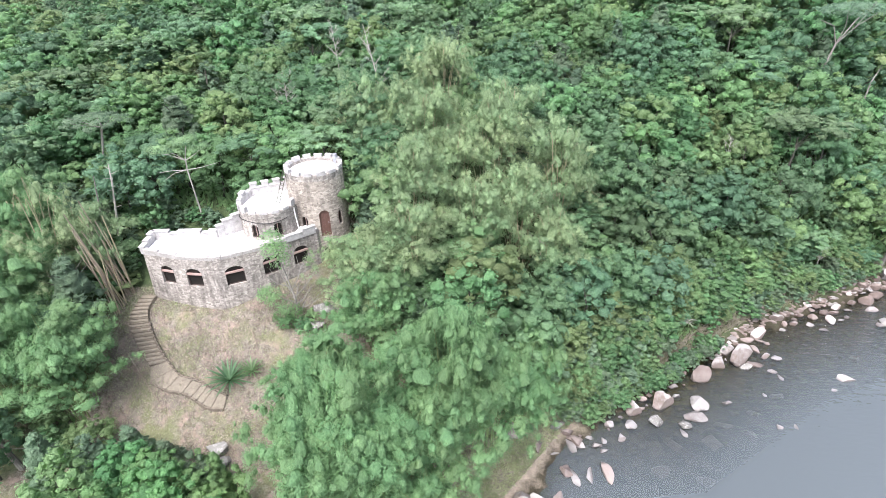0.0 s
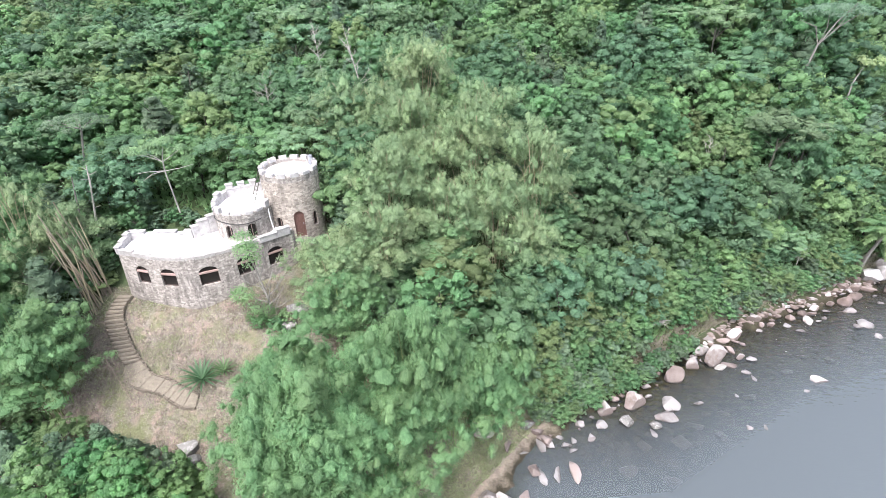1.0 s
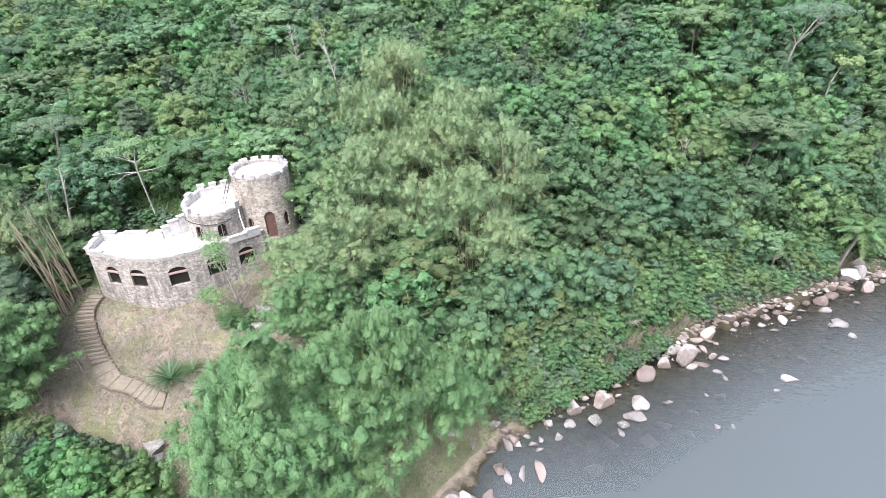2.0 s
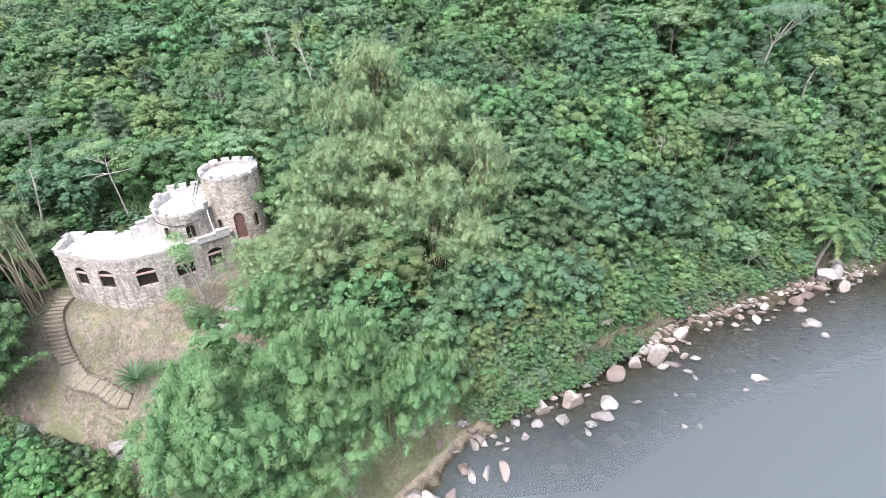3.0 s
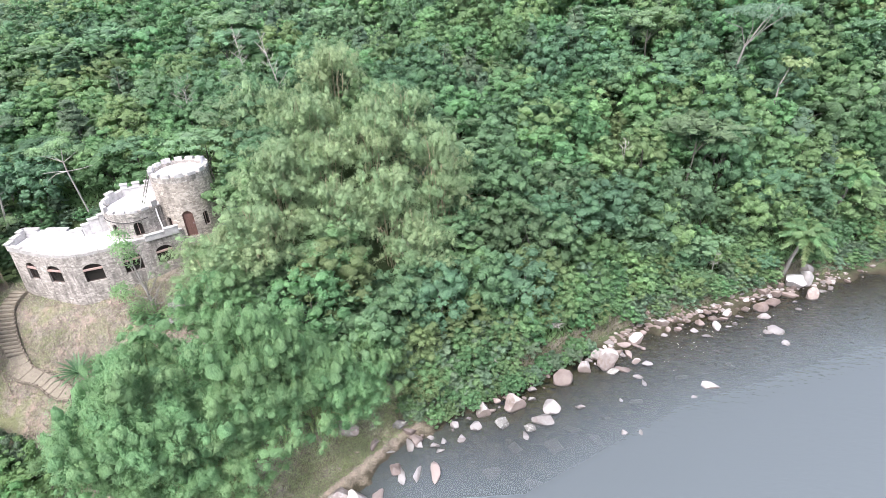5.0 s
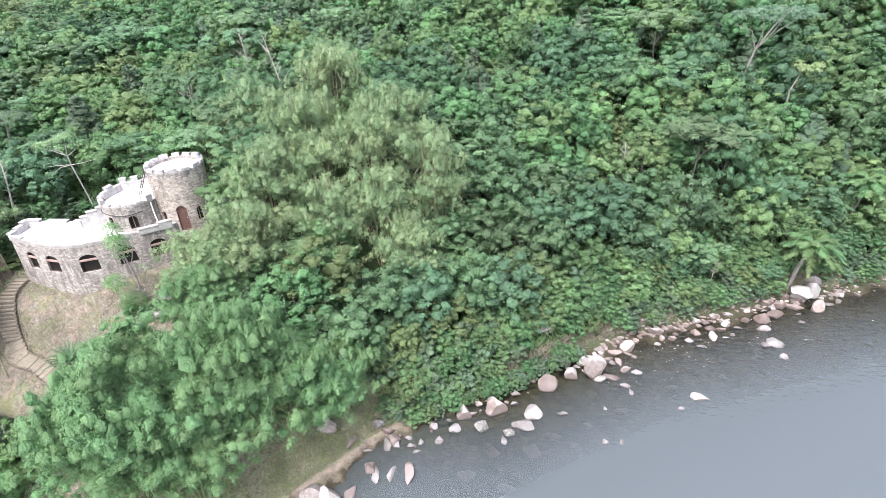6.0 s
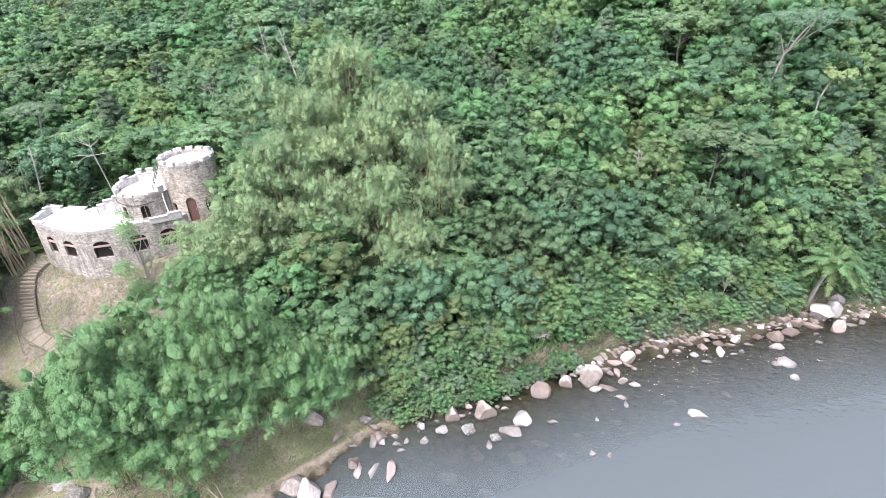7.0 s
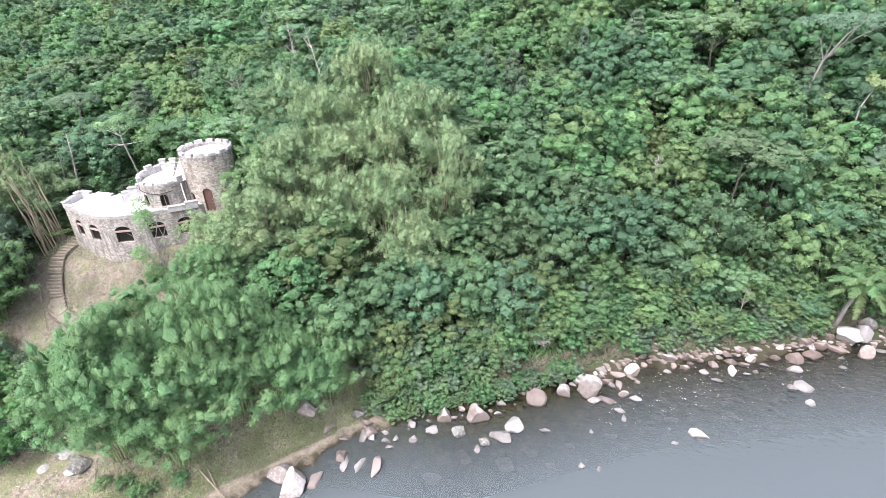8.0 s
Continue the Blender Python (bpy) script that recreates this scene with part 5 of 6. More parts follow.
def grove(shapes, x, y, count, high, rx, ry, label, foot=1.0, bare=None):
    """A clump of culms that rise from one foot and arch out over an oval of rx by ry."""
    bare = (2 if shapes is OLD else 0) if bare is None else bare
    z = float(ground_z(x, y)) - 0.3
    clump = thing("bamboo_clump", label, "bamboo", "bamboo clumps", at=(x, y, z))
    for k in range(count):
        a = 2.39996 * k
        q = math.sqrt((k + 0.5) / count)
        rise = high * (1.0 - 0.5 * q ** 2.2) * grove_rng.uniform(0.88, 1.1)
        out = math.hypot(rx * math.cos(a), ry * math.sin(a)) * q
        base = (foot * q * math.cos(a) * grove_rng.uniform(0.6, 1.2), foot * q * math.sin(a) * grove_rng.uniform(0.6, 1.2))
        zb = float(ground_z(x + base[0], y + base[1])) - z - 0.3
        tall = rise / 8.0
        near = min(range(len(REACHES)), key=lambda q: abs(REACHES[q] - out / max(tall, 0.6)))
        mesh, fol = grove_rng.choice(shapes[near])
        culm = new("culm", mesh)
        culm.parent = clump
        w = min(max(out / REACHES[near], 0.75), 1.35)
        turn = math.atan2(ry * math.sin(a), rx * math.cos(a)) + grove_rng.uniform(-0.2, 0.2)
        culm.matrix_basis = Matrix.LocRotScale((*base, zb), Euler((0, 0, turn)), (w, grove_rng.uniform(0.9, 1.15), tall))
        if k >= bare and not (shapes is OLD and grove_rng.random() < 0.16):
            leaf = new("foliage", fol)
            leaf.parent = culm
    return clump


BRIGHT_CLUMP = "bright green bamboo clump with drooping feathery plumes"
OLIVE_CLUMP = "tall olive-green bamboo clump with arching plumes and tan culms"
grove(YOUNG, -4.9, 16.4, 34, 9.0, 3.4, 2.8, "large " + BRIGHT_CLUMP, 1.1)
grove(YOUNG, 0.2, 20.6, 40, 8.4, 3.8, 3.2, "large " + BRIGHT_CLUMP, 1.2)
grove(YOUNG, 2.6, 21.6, 22, 7.0, 2.3, 2.2, BRIGHT_CLUMP + " above the river bank", 0.9)
grove(YOUNG, -6.4, 20.6, 26, 6.8, 3.0, 2.8, BRIGHT_CLUMP + " below the yard", 0.9)
grove(YOUNG, -1.5, 17.1, 28, 7.0, 2.7, 2.0, BRIGHT_CLUMP + " close to the river", 1.0)
grove(YOUNG, -4.0, 25.6, 14, 5.0, 2.3, 1.8, BRIGHT_CLUMP + " beside the yard", 0.7)
grove(YOUNG, 5.2, 23.6, 16, 5.8, 2.2, 2.2, "smaller " + BRIGHT_CLUMP, 0.7)
grove(OLD, -1.8, 34.2, 22, 7.2, 2.7, 2.8, OLIVE_CLUMP, 1.0)
grove(OLD, 2.4, 33.4, 18, 6.8, 2.6, 2.4, OLIVE_CLUMP, 1.0)
grove(OLD, 6.2, 34.8, 23, 7.8, 3.2, 3.0, OLIVE_CLUMP, 1.0)
grove(OLD, 4.6, 40.2, 18, 9.0, 3.4, 3.2, OLIVE_CLUMP, 1.0)
grove(OLD, -1.0, 39.6, 18, 8.7, 3.2, 3.0, OLIVE_CLUMP, 1.0)
grove(OLD, -5.0, 42.0, 18, 8.0, 3.0, 2.8, OLIVE_CLUMP, 0.9)
grove(OLD, 0.6, 45.6, 20, 9.2, 4.2, 3.0, OLIVE_CLUMP, 1.0)
grove(OLD, 1.4, 37.0, 16, 7.4, 2.6, 2.4, OLIVE_CLUMP, 0.9)
grove(OLD, 9.8, 38.8, 22, 9.0, 2.8, 2.8, OLIVE_CLUMP, 0.9, 3)
grove(OLD, 6.4, 44.4, 16, 8.6, 3.2, 2.8, OLIVE_CLUMP, 0.9, 2)
grove(OLD, 8.4, 33.2, 14, 7.2, 2.4, 2.2, OLIVE_CLUMP, 0.7)
grove(OLD, -1.9, 29.8, 18, 6.4, 1.8, 2.0, OLIVE_CLUMP, 0.8)
grove(OLD, -5.0, 27.6, 12, 3.8, 2.2, 1.8, "low bamboo spray leaning over the yard", 0.5)
grove(OLD, -4.8, 29.3, 18, 4.5, 2.9, 1.5, "low bamboo arching across the castle's end", 0.5)
grove(YOUNG, -21.4, 22.6, 22, 7.0, 2.5, 2.6, "green bamboo clump beside the stepped path", 0.8)
grove(OLD, -24.8, 29.0, 22, 8.4, 2.4, 2.6, "green bamboo clump with bare tan culms near the castle", 1.1, 7)
grove(OLD, -23.4, 30.9, 14, 5.4, 1.8, 1.6, "low green bamboo clump behind the bare culms", 0.8)
grove(YOUNG, -25.4, 26.4, 22, 7.0, 2.6, 2.4, "green bamboo clump with drooping plumes near the castle", 0.9)
grove(YOUNG, -27.0, 30.2, 22, 7.6, 3.0, 2.6, "tall green bamboo clump above the castle's corner", 0.9)
grove(YOUNG, -28.6, 26.0, 18, 7.2, 2.6, 2.6, "green bamboo clump at the wood's edge", 0.9)
grove(YOUNG, -25.0, 22.6, 22, 8.4, 3.0, 3.0, "green bamboo clump at the edge of the yard", 1.0)

# undergrowth behind the castle and between the bamboo clumps
for x0, x1, y0, y1, count, h0, h1 in ((-25, -13.6, 33.0, 36.4, 24, 2.4, 3.4), (-13.0, -5.0, 37.2, 38.8, 12, 2.4, 3.2), (-25, -21.0, 29.5, 34.0, 9, 2.4, 3.4), (-6.0, 9.5, 25.8, 31.0, 34, 2.2, 3.4),
                                       (-22.0, -9.5, 10.5, 18.0, 24, 2.4, 4.4), (-27.0, -21.0, 18.0, 22.0, 7, 2.2, 3.4)):
    for _ in range(count):
        x, y = wood_rng.uniform(x0, x1), wood_rng.uniform(y0, y1)
        low = -20.2 < x < -14.8 or -24.4 < x < -21.6 and y > 32
        plant(wood_rng.choice(("fine", "fine", "scrub") if x0 == -6.0 else ("shrub", "shrub", "scrub")), x, y, wood_rng.uniform(h0, h1) * (0.45 if low else 1.0), wood_rng.uniform(0.85, 1.1))


# ---------------------------------------------------------------- single plants
def leafy(centres, radii, count, length, width):
    return leaves("leaves", *clump_leaves(np.array(centres, float), np.array(radii, float), count, length, width))


sapling = thing("sapling", "thin sapling with pale bare twigs and tufts of fresh green leaves", "tree", at=Matrix.LocRotScale((-9.05, 27.2, 5.9), None, (1.25, 1.25, 1.35)))
bm = bmesh.new()
tube(bm, [(0, 0, -0.2), (-0.1, 0.1, 1.5), (-0.5, 0.3, 3.2), (-0.8, 0.4, 4.6)], [0.07, 0.055, 0.04, 0.02])
part("trunk", bm, PALE_BARK, sapling)
for k, (z, tip) in enumerate(((1.2, (0.9, -0.2, 2.4)), (1.4, (-1.1, 0.0, 2.0)), (1.9, (0.6, 0.3, 3.6)), (2.2, (-1.3, -0.1, 3.0)), (2.6, (0.2, 0.4, 4.2)), (1.0, (1.1, 0.1, 1.6)), (0.8, (-0.7, -0.3, 1.3)), (1.6, (1.0, -0.3, 3.0)), (1.3, (0.4, -0.5, 2.9)), (2.0, (-0.9, 0.4, 3.7)), (0.7, (0.6, -0.4, 1.9)))):
    bm = bmesh.new()
    s = Vector((-0.16 * z, 0.1 * z, z))
    t = Vector(tip)
    tube(bm, [s, s.lerp(t, 0.5) + Vector((0, 0, -0.12)), t], [0.035, 0.028, 0.014], 5)
    tube(bm, [s.lerp(t, 0.7), t + Vector((-0.3, -0.15, 0.3))], [0.018, 0.009], 4)
    tube(bm, [s.lerp(t, 0.55), t + Vector((0.25, 0.1, 0.35))], [0.015, 0.007], 4)
    part("twig", bm, PALE_BARK, sapling)
part("foliage", leafy([(-0.8, 0.4, 4.6), (-0.5, 0.2, 4.1), (-1.0, 0.5, 4.0), (-1.2, -0.1, 2.0), (-1.0, 0.0, 1.6), (-1.5, 0, 1.9), (-0.6, -0.3, 1.3), (-0.6, 0.3, 3.6), (-0.2, -0.2, 1.1), (-0.9, -0.2, 0.9), (-0.4, -0.3, 0.5), (0.2, -0.2, 0.6)], [0.6, 0.55, 0.5, 0.5, 0.48, 0.48, 0.42, 0.5, 0.42, 0.42, 0.4, 0.4], 3600, 0.095, 0.065), LEAF["round"], sapling)

for x, y, high in ((-9.7, 26.6, 1.1), (-8.7, 26.5, 0.9), (-8.1, 26.9, 1.0)):
    plant("shrub", x, y, high, 0.8)

pale = thing("pale_trunk_tree", "slender pale-barked tree with crossing bare limbs and tufted top", "tree", at=(-17.95, 36.2, 9.6))
bm = bmesh.new()
tube(bm, [(0, 0, -0.8), (0.05, -0.35, 1.6), (0.27, -1.0, 4.26), (0.45, -1.2, 5.2), (0.76, -1.3, 6.1)], [0.07, 0.06, 0.048, 0.036, 0.02])
part("trunk", bm, TWIG, pale)
for tip in ((-1.9, -0.9, 4.02), (2.47, -1.0, 4.72), (-1.6, -1.0, 3.44)):
    bm = bmesh.new()
    tube(bm, [(0.27, -1.0, 4.24), (tip[0] * 0.5 + 0.1, -1.0, 4.28 + (tip[2] - 4.28) * 0.32), tip], [0.026, 0.022, 0.012], 5)
    part("limb", bm, TWIG, pale)
for tip in ((-0.66, -1.3, 5.7), (1.9, -1.2, 5.95), (-1.64, -1.2, 5.6)):
    bm = bmesh.new()
    tube(bm, [(0.4, -1.15, 5.0), (tip[0] * 0.5 + 0.2, -1.2, 5.45), tip], [0.03, 0.024, 0.01], 5)
    part("limb", bm, TWIG, pale)
part("foliage", leafy([(-0.66, -1.3, 5.85), (0.46, -1.3, 6.35), (1.16, -1.3, 6.6), (1.9, -1.2, 6.05), (-1.81, -1.0, 3.4), (0.26, -1.3, 5.7), (-1.64, -1.2, 5.75), (1.16, -1.2, 5.8), (-0.2, -1.1, 6.1), (-1.1, -1.4, 5.9)], [0.42, 0.4, 0.42, 0.32, 0.26, 0.32, 0.42, 0.34, 0.38, 0.36], 1800, 0.15, 0.09), LEAF["umbrella"], pale)

snag = thing("dead_snag", "bare white dead trunk with short broken twigs", "dead tree", at=(-23.4, 34.4, float(ground_z(-23.4, 34.4))))
bm = bmesh.new()
tube(bm, [(-0.3, 0, -0.2), (0.1, 0, 1.7), (0.65, 0, 4.3), (0.85, 0, 5.7)], [0.10, 0.085, 0.06, 0.03])
part("trunk", bm, TWIG, snag)
for k in range(10):
    z = 2.4 + 0.32 * k
    bm = bmesh.new()
    c = Vector((0.1 + 0.21 * (z - 1.7), 0, z))
    tube(bm, [c, c + Vector((0.55 * math.cos(2.4 * k), 0.55 * math.sin(2.4 * k), 0.2))], [0.024, 0.01], 4)
    part("twig", bm, TWIG, snag)
stick = thing("dead_snag", "thin brown dead trunk with a broken top", "dead tree", at=(-24.3, 34.0, float(ground_z(-24.3, 34.0))))
bm = bmesh.new()
tube(bm, [(-0.2, 0, -0.2), (0.05, 0, 1.2), (0.5, 0, 3.8), (0.72, 0, 5.1)], [0.07, 0.06, 0.05, 0.03])
part("trunk", bm, PALE_BARK, stick)

plate = thing("umbrella_tree", "tall thin forest tree with a flat spreading grey-green crown", "tree", at=(-25.7, 38.3, 10.0))
bm = bmesh.new()
tube(bm, [(0, 0, -0.2), (0.3, 0, 3.4), (1.1, 0, 6.2), (1.0, 0, 6.9)], [0.12, 0.10, 0.08, 0.05])
for k in range(6):
    tube(bm, [(1.1, 0, 6.1), (0.8 + 1.9 * math.cos(k * 1.05), 1.6 * math.sin(k * 1.05), 6.8)], [0.045, 0.014], 5)
part("trunk", bm, PALE_BARK, plate)
flat = [(0.8 + 2.3 * math.sqrt((k + 0.5) / 24) * math.cos(2.4 * k), 1.9 * math.sqrt((k + 0.5) / 24) * math.sin(2.4 * k), 6.95 - 0.02 * k) for k in range(24)]
part("crown", leaves("crown", *clump_leaves(np.array(flat), np.full(24, 0.42), 2400, 0.15, 0.08, 0.35)), LEAF["feather"], plate)

old = thing("pale_limbed_tree", "old tree with thick pale limbs and a thin flat grey-green crown", "tree", at=(37.6, 52.0, 11.0))
bm = bmesh.new()
tube(bm, [(0, 0, -3), (0.2, 0, 5.0), (0.7, 0, 7.6), (1.8, 0, 9.6), (3.4, 0.3, 11.2)], [0.13, 0.11, 0.09, 0.06, 0.03])
part("trunk", bm, PALE_BARK, old)
for tip in ((-1.4, 0.5, 9.8), (0.4, -0.6, 10.6), (4.6, 0.8, 10.4), (2.4, -1.0, 11.2)):
    bm = bmesh.new()
    tube(bm, [(0.7, 0, 7.6), (0.7 + tip[0] * 0.4, tip[1] * 0.5, 9.2), tip], [0.06, 0.045, 0.02], 5)
    part("limb", bm, PALE_BARK, old)
flat = [(1.6 + 3.6 * math.sqrt((k + 0.5) / 30) * math.cos(2.4 * k), 2.6 * math.sqrt((k + 0.5) / 30) * math.sin(2.4 * k), 11.0 - 0.02 * k) for k in range(30)]
part("crown", leaves("crown", *clump_leaves(np.array(flat), np.full(30, 0.6), 1500, 0.30, 0.10, 0.35)), LEAF["feather"], old)

yellow = thing("yellow_leaved_tree", "small pale-stemmed tree with large yellow-green leaves", "tree", at=(41.0, 49.4, 10.0))
bm = bmesh.new()
tube(bm, [(0, 0, -2), (0.0, 0, 5.6), (0.5, 0, 7.2)], [0.1, 0.07, 0.03])
part("trunk", bm, PALE_BARK, yellow)
part("crown", leafy([(0.5, 0, 7.4), (1.1, 0.1, 7.3), (1.7, 0, 7.5), (0.2, 0.2, 7.7)], [0.5, 0.45, 0.5, 0.4], 260, 0.34, 0.24), LEAF["gold"], yellow)


def rosette(name, label, x, y, count, length, width, material, up=0.9):
    """A rosette of sword-shaped leaves, each bent along its length."""
    plant_ob = thing(name, label, "agave", at=(x, y, rough_z(x, y)))
    verts, quads = [], []
    for k in range(count):
        a = 2.39996 * k
        rise = up * (1 - 0.75 * k / count)
        l = length * rng.uniform(0.8, 1.1)
        out = np.array((math.cos(a), math.sin(a), 0.0))
        side = np.array((-math.sin(a), math.cos(a), 0.0))
        n0 = len(verts)
        for i in range(5):
            q = i / 4
            c = out * l * q * math.cos(rise * 1.2) + np.array((0, 0, l * (q * math.sin(rise * 1.2) - 0.22 * q * q) + 0.08))
            w = width * (0.6 + 0.8 * q) * (1 - q ** 3) + 0.004
            verts += [c - side * w / 2 + (0, 0, 0.02), c + side * w / 2 + (0, 0, 0.02)]
        quads += [(n0 + 2 * i, n0 + 2 * i + 1, n0 + 2 * i + 3, n0 + 2 * i + 2) for i in range(4)]
    part("foliage", faces_mesh("foliage", verts, quads), material, plant_ob)
    bm = bmesh.new()
    tube(bm, [(0, 0, -0.1), (0, 0, 0.15)], [0.12, 0.08], 8)
    part("stem", bm, BARK, plant_ob)
    return plant_ob


rosette("agave", "large green agave rosette of long sword-shaped leaves", -12.9, 23.7, 50, 1.7, 0.13, LEAF["agave"])
rosette("agave", "yellow-green sword-leaved rosette beside a larger one", -11.6, 24.1, 34, 1.1, 0.09, LEAF["olive"])
rosette("agave", "dark green sword-leaved plant among riverside shrubs", 37.2, 38.6, 26, 1.0, 0.10, LEAF["agave"])
rosette("agave", "green sword-leaved plant beside the white boulders", 44.2, 40.9, 26, 0.9, 0.10, LEAF["agave"])


def palm(x, y, z, top, fronds, length, dead, label):
    """A leaning palm: ringed trunk and feather fronds, the oldest ones yellow."""
    ob = thing("palm_tree", label, "palm", at=(x, y, z))
    t = Vector(top)
    bm = bmesh.new()
    tube(bm, [(-0.25, 0.1, -0.6), t * 0.12 + Vector((-0.2, 0, -0.1)), t * 0.4 + Vector((-0.25, 0, 0)), t * 0.75 + Vector((-0.12, 0, 0)), t], [0.2, 0.17, 0.15, 0.13, 0.12], 9)
    part("trunk", bm, PALE_BARK, ob)
    for k in range(fronds):
        a = 2.39996 * k
        old_leaf = k >= fronds - dead
        rise = 1.25 - 1.35 * k / fronds if not old_leaf else -0.6
        l = length * rng.uniform(0.85, 1.1) * (0.75 if old_leaf else 1)
        out = np.array((math.cos(a), math.sin(a), 0.0))
        side = np.array((-math.sin(a), math.cos(a), 0.0))
        q = np.linspace(0, 1, 12)
        spine = np.array(t)[None] + out[None] * (l * q * math.cos(rise))[:, None] + np.array((0, 0, 1.0))[None] * (l * (q * math.sin(rise) - 0.55 * q ** 2))[:, None]
        m = 96
        at = np.repeat(np.linspace(0.12, 1.0, m // 2), 2)
        low = np.minimum((at * 11).astype(int), 10)
        c = spine[low] + (spine[low + 1] - spine[low]) * (at * 11 - low)[:, None]
        sgn = np.tile((1.0, -1.0), m // 2)[:, None]
        along_leaf = side[None] * sgn * 0.8 + out[None] * 0.6 + np.array((0, 0, -0.45)) + 0.15 * rng.normal(size=(m, 3))
        face = np.array((0, 0, 1.0))[None] + 0.3 * rng.normal(size=(m, 3))
        size = l * 0.26 * np.sin(np.pi * np.clip(at, 0.1, 0.93)) ** 0.5
        frond = part("frond", leaves("frond", c, face, along_leaf, size, 0.13, corners=3), LEAF["gold"] if old_leaf else LEAF["round"], ob, "yellowed hanging frond" if old_leaf else "")
        bm = bmesh.new()
        tube(bm, [tuple(p) for p in spine[::3]] + [tuple(spine[-1])], [0.025, 0.02, 0.015, 0.01, 0.004], 4)
        part("stalk", bm, CULM_GREEN, frond)
    return ob


palm(40.75, 39.9, 1.0, (0.1, -0.8, 4.6), 30, 2.6, 3, "leaning palm with feather fronds, the lowest yellowed, above white boulders")
palm(47.2, 45.0, 3.0, (-0.8, -1.4, 6.4), 24, 2.3, 2, "tall palm with feather fronds and hanging yellow ones above the shrubs")
palm(-23.4, 19.6, 2.1, (-1.0, 0.4, 3.4), 18, 2.2, 0, "palm with green feather fronds at the yard's lower edge")

# bare culms and fallen poles
for k in range(26):
    x, y = grove_rng.uniform(-21.3, -20.2), grove_rng.uniform(27.2, 29.4)
    lean = (grove_rng.uniform(-1.5, 0.5), grove_rng.uniform(-0.4, 0.5))
    h = grove_rng.uniform(3.0, 7.0)
    cane = thing("bamboo_pole", "bare tan bamboo culm standing at the castle's corner", "bamboo pole", "bare culms", at=(x, y, float(ground_z(x, y)) - 0.1))
    bm = bmesh.new()
    tube(bm, [(0, 0, 0), (lean[0] * 0.4, lean[1] * 0.4, h * 0.5), (lean[0], lean[1], h)], [0.044, 0.038, 0.024], 6)
    part("culm", bm, DRIFT if k % 3 else CULM, cane)


def fallen(p, q, r, label, material=DRIFT):
    p, q = Vector((*p, rough_z(*p) + r + 0.12)), Vector((*q, rough_z(*q) + r + 0.12))
    ob = thing("fallen_pole", label, "pole", at=p)
    bm = bmesh.new()
    e = q - p
    tube(bm, [(0, 0, 0), e * 0.5 + Vector((0, 0, 0.04)), e], [r, r * 0.9, r * 0.7], 7)
    part("shaft", bm, material, ob)
    for k in range(3):
        c = e * (0.25 + 0.25 * k)
        bm = bmesh.new()
        tube(bm, [c, c + Vector((0.08 * (-1) ** k, 0.12, 0.06))], [r * 0.5, r * 0.2], 5)
        part("stub", bm, material, ob)


fallen((-19.25, 24.9), (-16.7, 22.45), 0.04, "long thin pale pole lying beside the path")
fallen((0.0, 16.5), (2.6, 15.5), 0.05, "weathered driftwood pole on the sandy bank")
fallen((0.3, 16.8), (2.2, 15.4), 0.04, "weathered thin driftwood pole on the sandy bank")
fallen((-6.2, 15.4), (-4.9, 13.9), 0.03, "dry stick lying on the bank")
fallen((-12.0, 26.3), (-11.4, 25.2), 0.03, "dry stick lying in the yard")

def bare_tree(name, label, x, y, high, count, spread, thick, material, seed, lean=0.0):
    """A dead or leafless tree: a thin bleached stem with forking twigs."""
    pick = random.Random(seed)
    ob = thing(name, label, "dead tree", at=(x, y, float(ground_z(x, y)) - 0.1))
    top = Vector((lean * high, 0, high))
    bend = Vector((pick.uniform(-0.2, 0.2), pick.uniform(-0.2, 0.2), high * 0.5))
    bm = bmesh.new()
    tube(bm, [(0, 0, 0), bend + top * 0.0, top], [thick, thick * 0.7, thick * 0.25], 6)
    part("trunk", bm, material, ob)
    for k in range(count):
        q = pick.uniform(0.45, 0.97)
        s = bend.lerp(top, q * 2 - 1) if q > 0.5 else Vector((0, 0, 0)).lerp(bend, q * 2)
        a = 2.4 * k + pick.uniform(-0.4, 0.4)
        t = s + Vector((math.cos(a), math.sin(a), pick.uniform(0.5, 1.2))) * spread * (1.25 - q) * pick.uniform(0.7, 1.3)
        bm = bmesh.new()
        mid = s.lerp(t, 0.5) + Vector((0, 0, -0.06))
        tube(bm, [s, mid, t], [thick * 0.4, thick * 0.28, thick * 0.1], 4)
        for f in (0.45, 0.7):
            e = s.lerp(t, f)
            tube(bm, [e, e + Vector((pick.uniform(-0.5, 0.5), pick.uniform(-0.5, 0.5), 0.35)) * spread * 0.5], [thick * 0.2, thick * 0.08], 3)
        part("twig", bm, material, ob)
    return ob


BARE = "leafless grey-white tree with fine forking twigs among the crowns"
bare_tree("bare_tree", BARE, -12.6, 45.4, 6.2, 22, 1.9, 0.07, TWIG, 1)
bare_tree("bare_tree", BARE, -5.2, 47.6, 9.2, 14, 1.6, 0.08, TWIG, 2, -0.08)
bare_tree("bare_tree", BARE, -8.6, 50.0, 8.4, 16, 1.6, 0.06, TWIG, 3, -0.05)
bare_tree("bare_tree", BARE, 10.2, 40.0, 6.4, 18, 1.7, 0.06, TWIG, 4, 0.12)
bare_tree("bare_tree", BARE, 33.0, 38.0, 3.4, 14, 1.2, 0.045, TWIG, 6)
bare_tree("bare_tree", BARE, 26.0, 44.0, 6.0, 14, 1.5, 0.05, TWIG, 7)


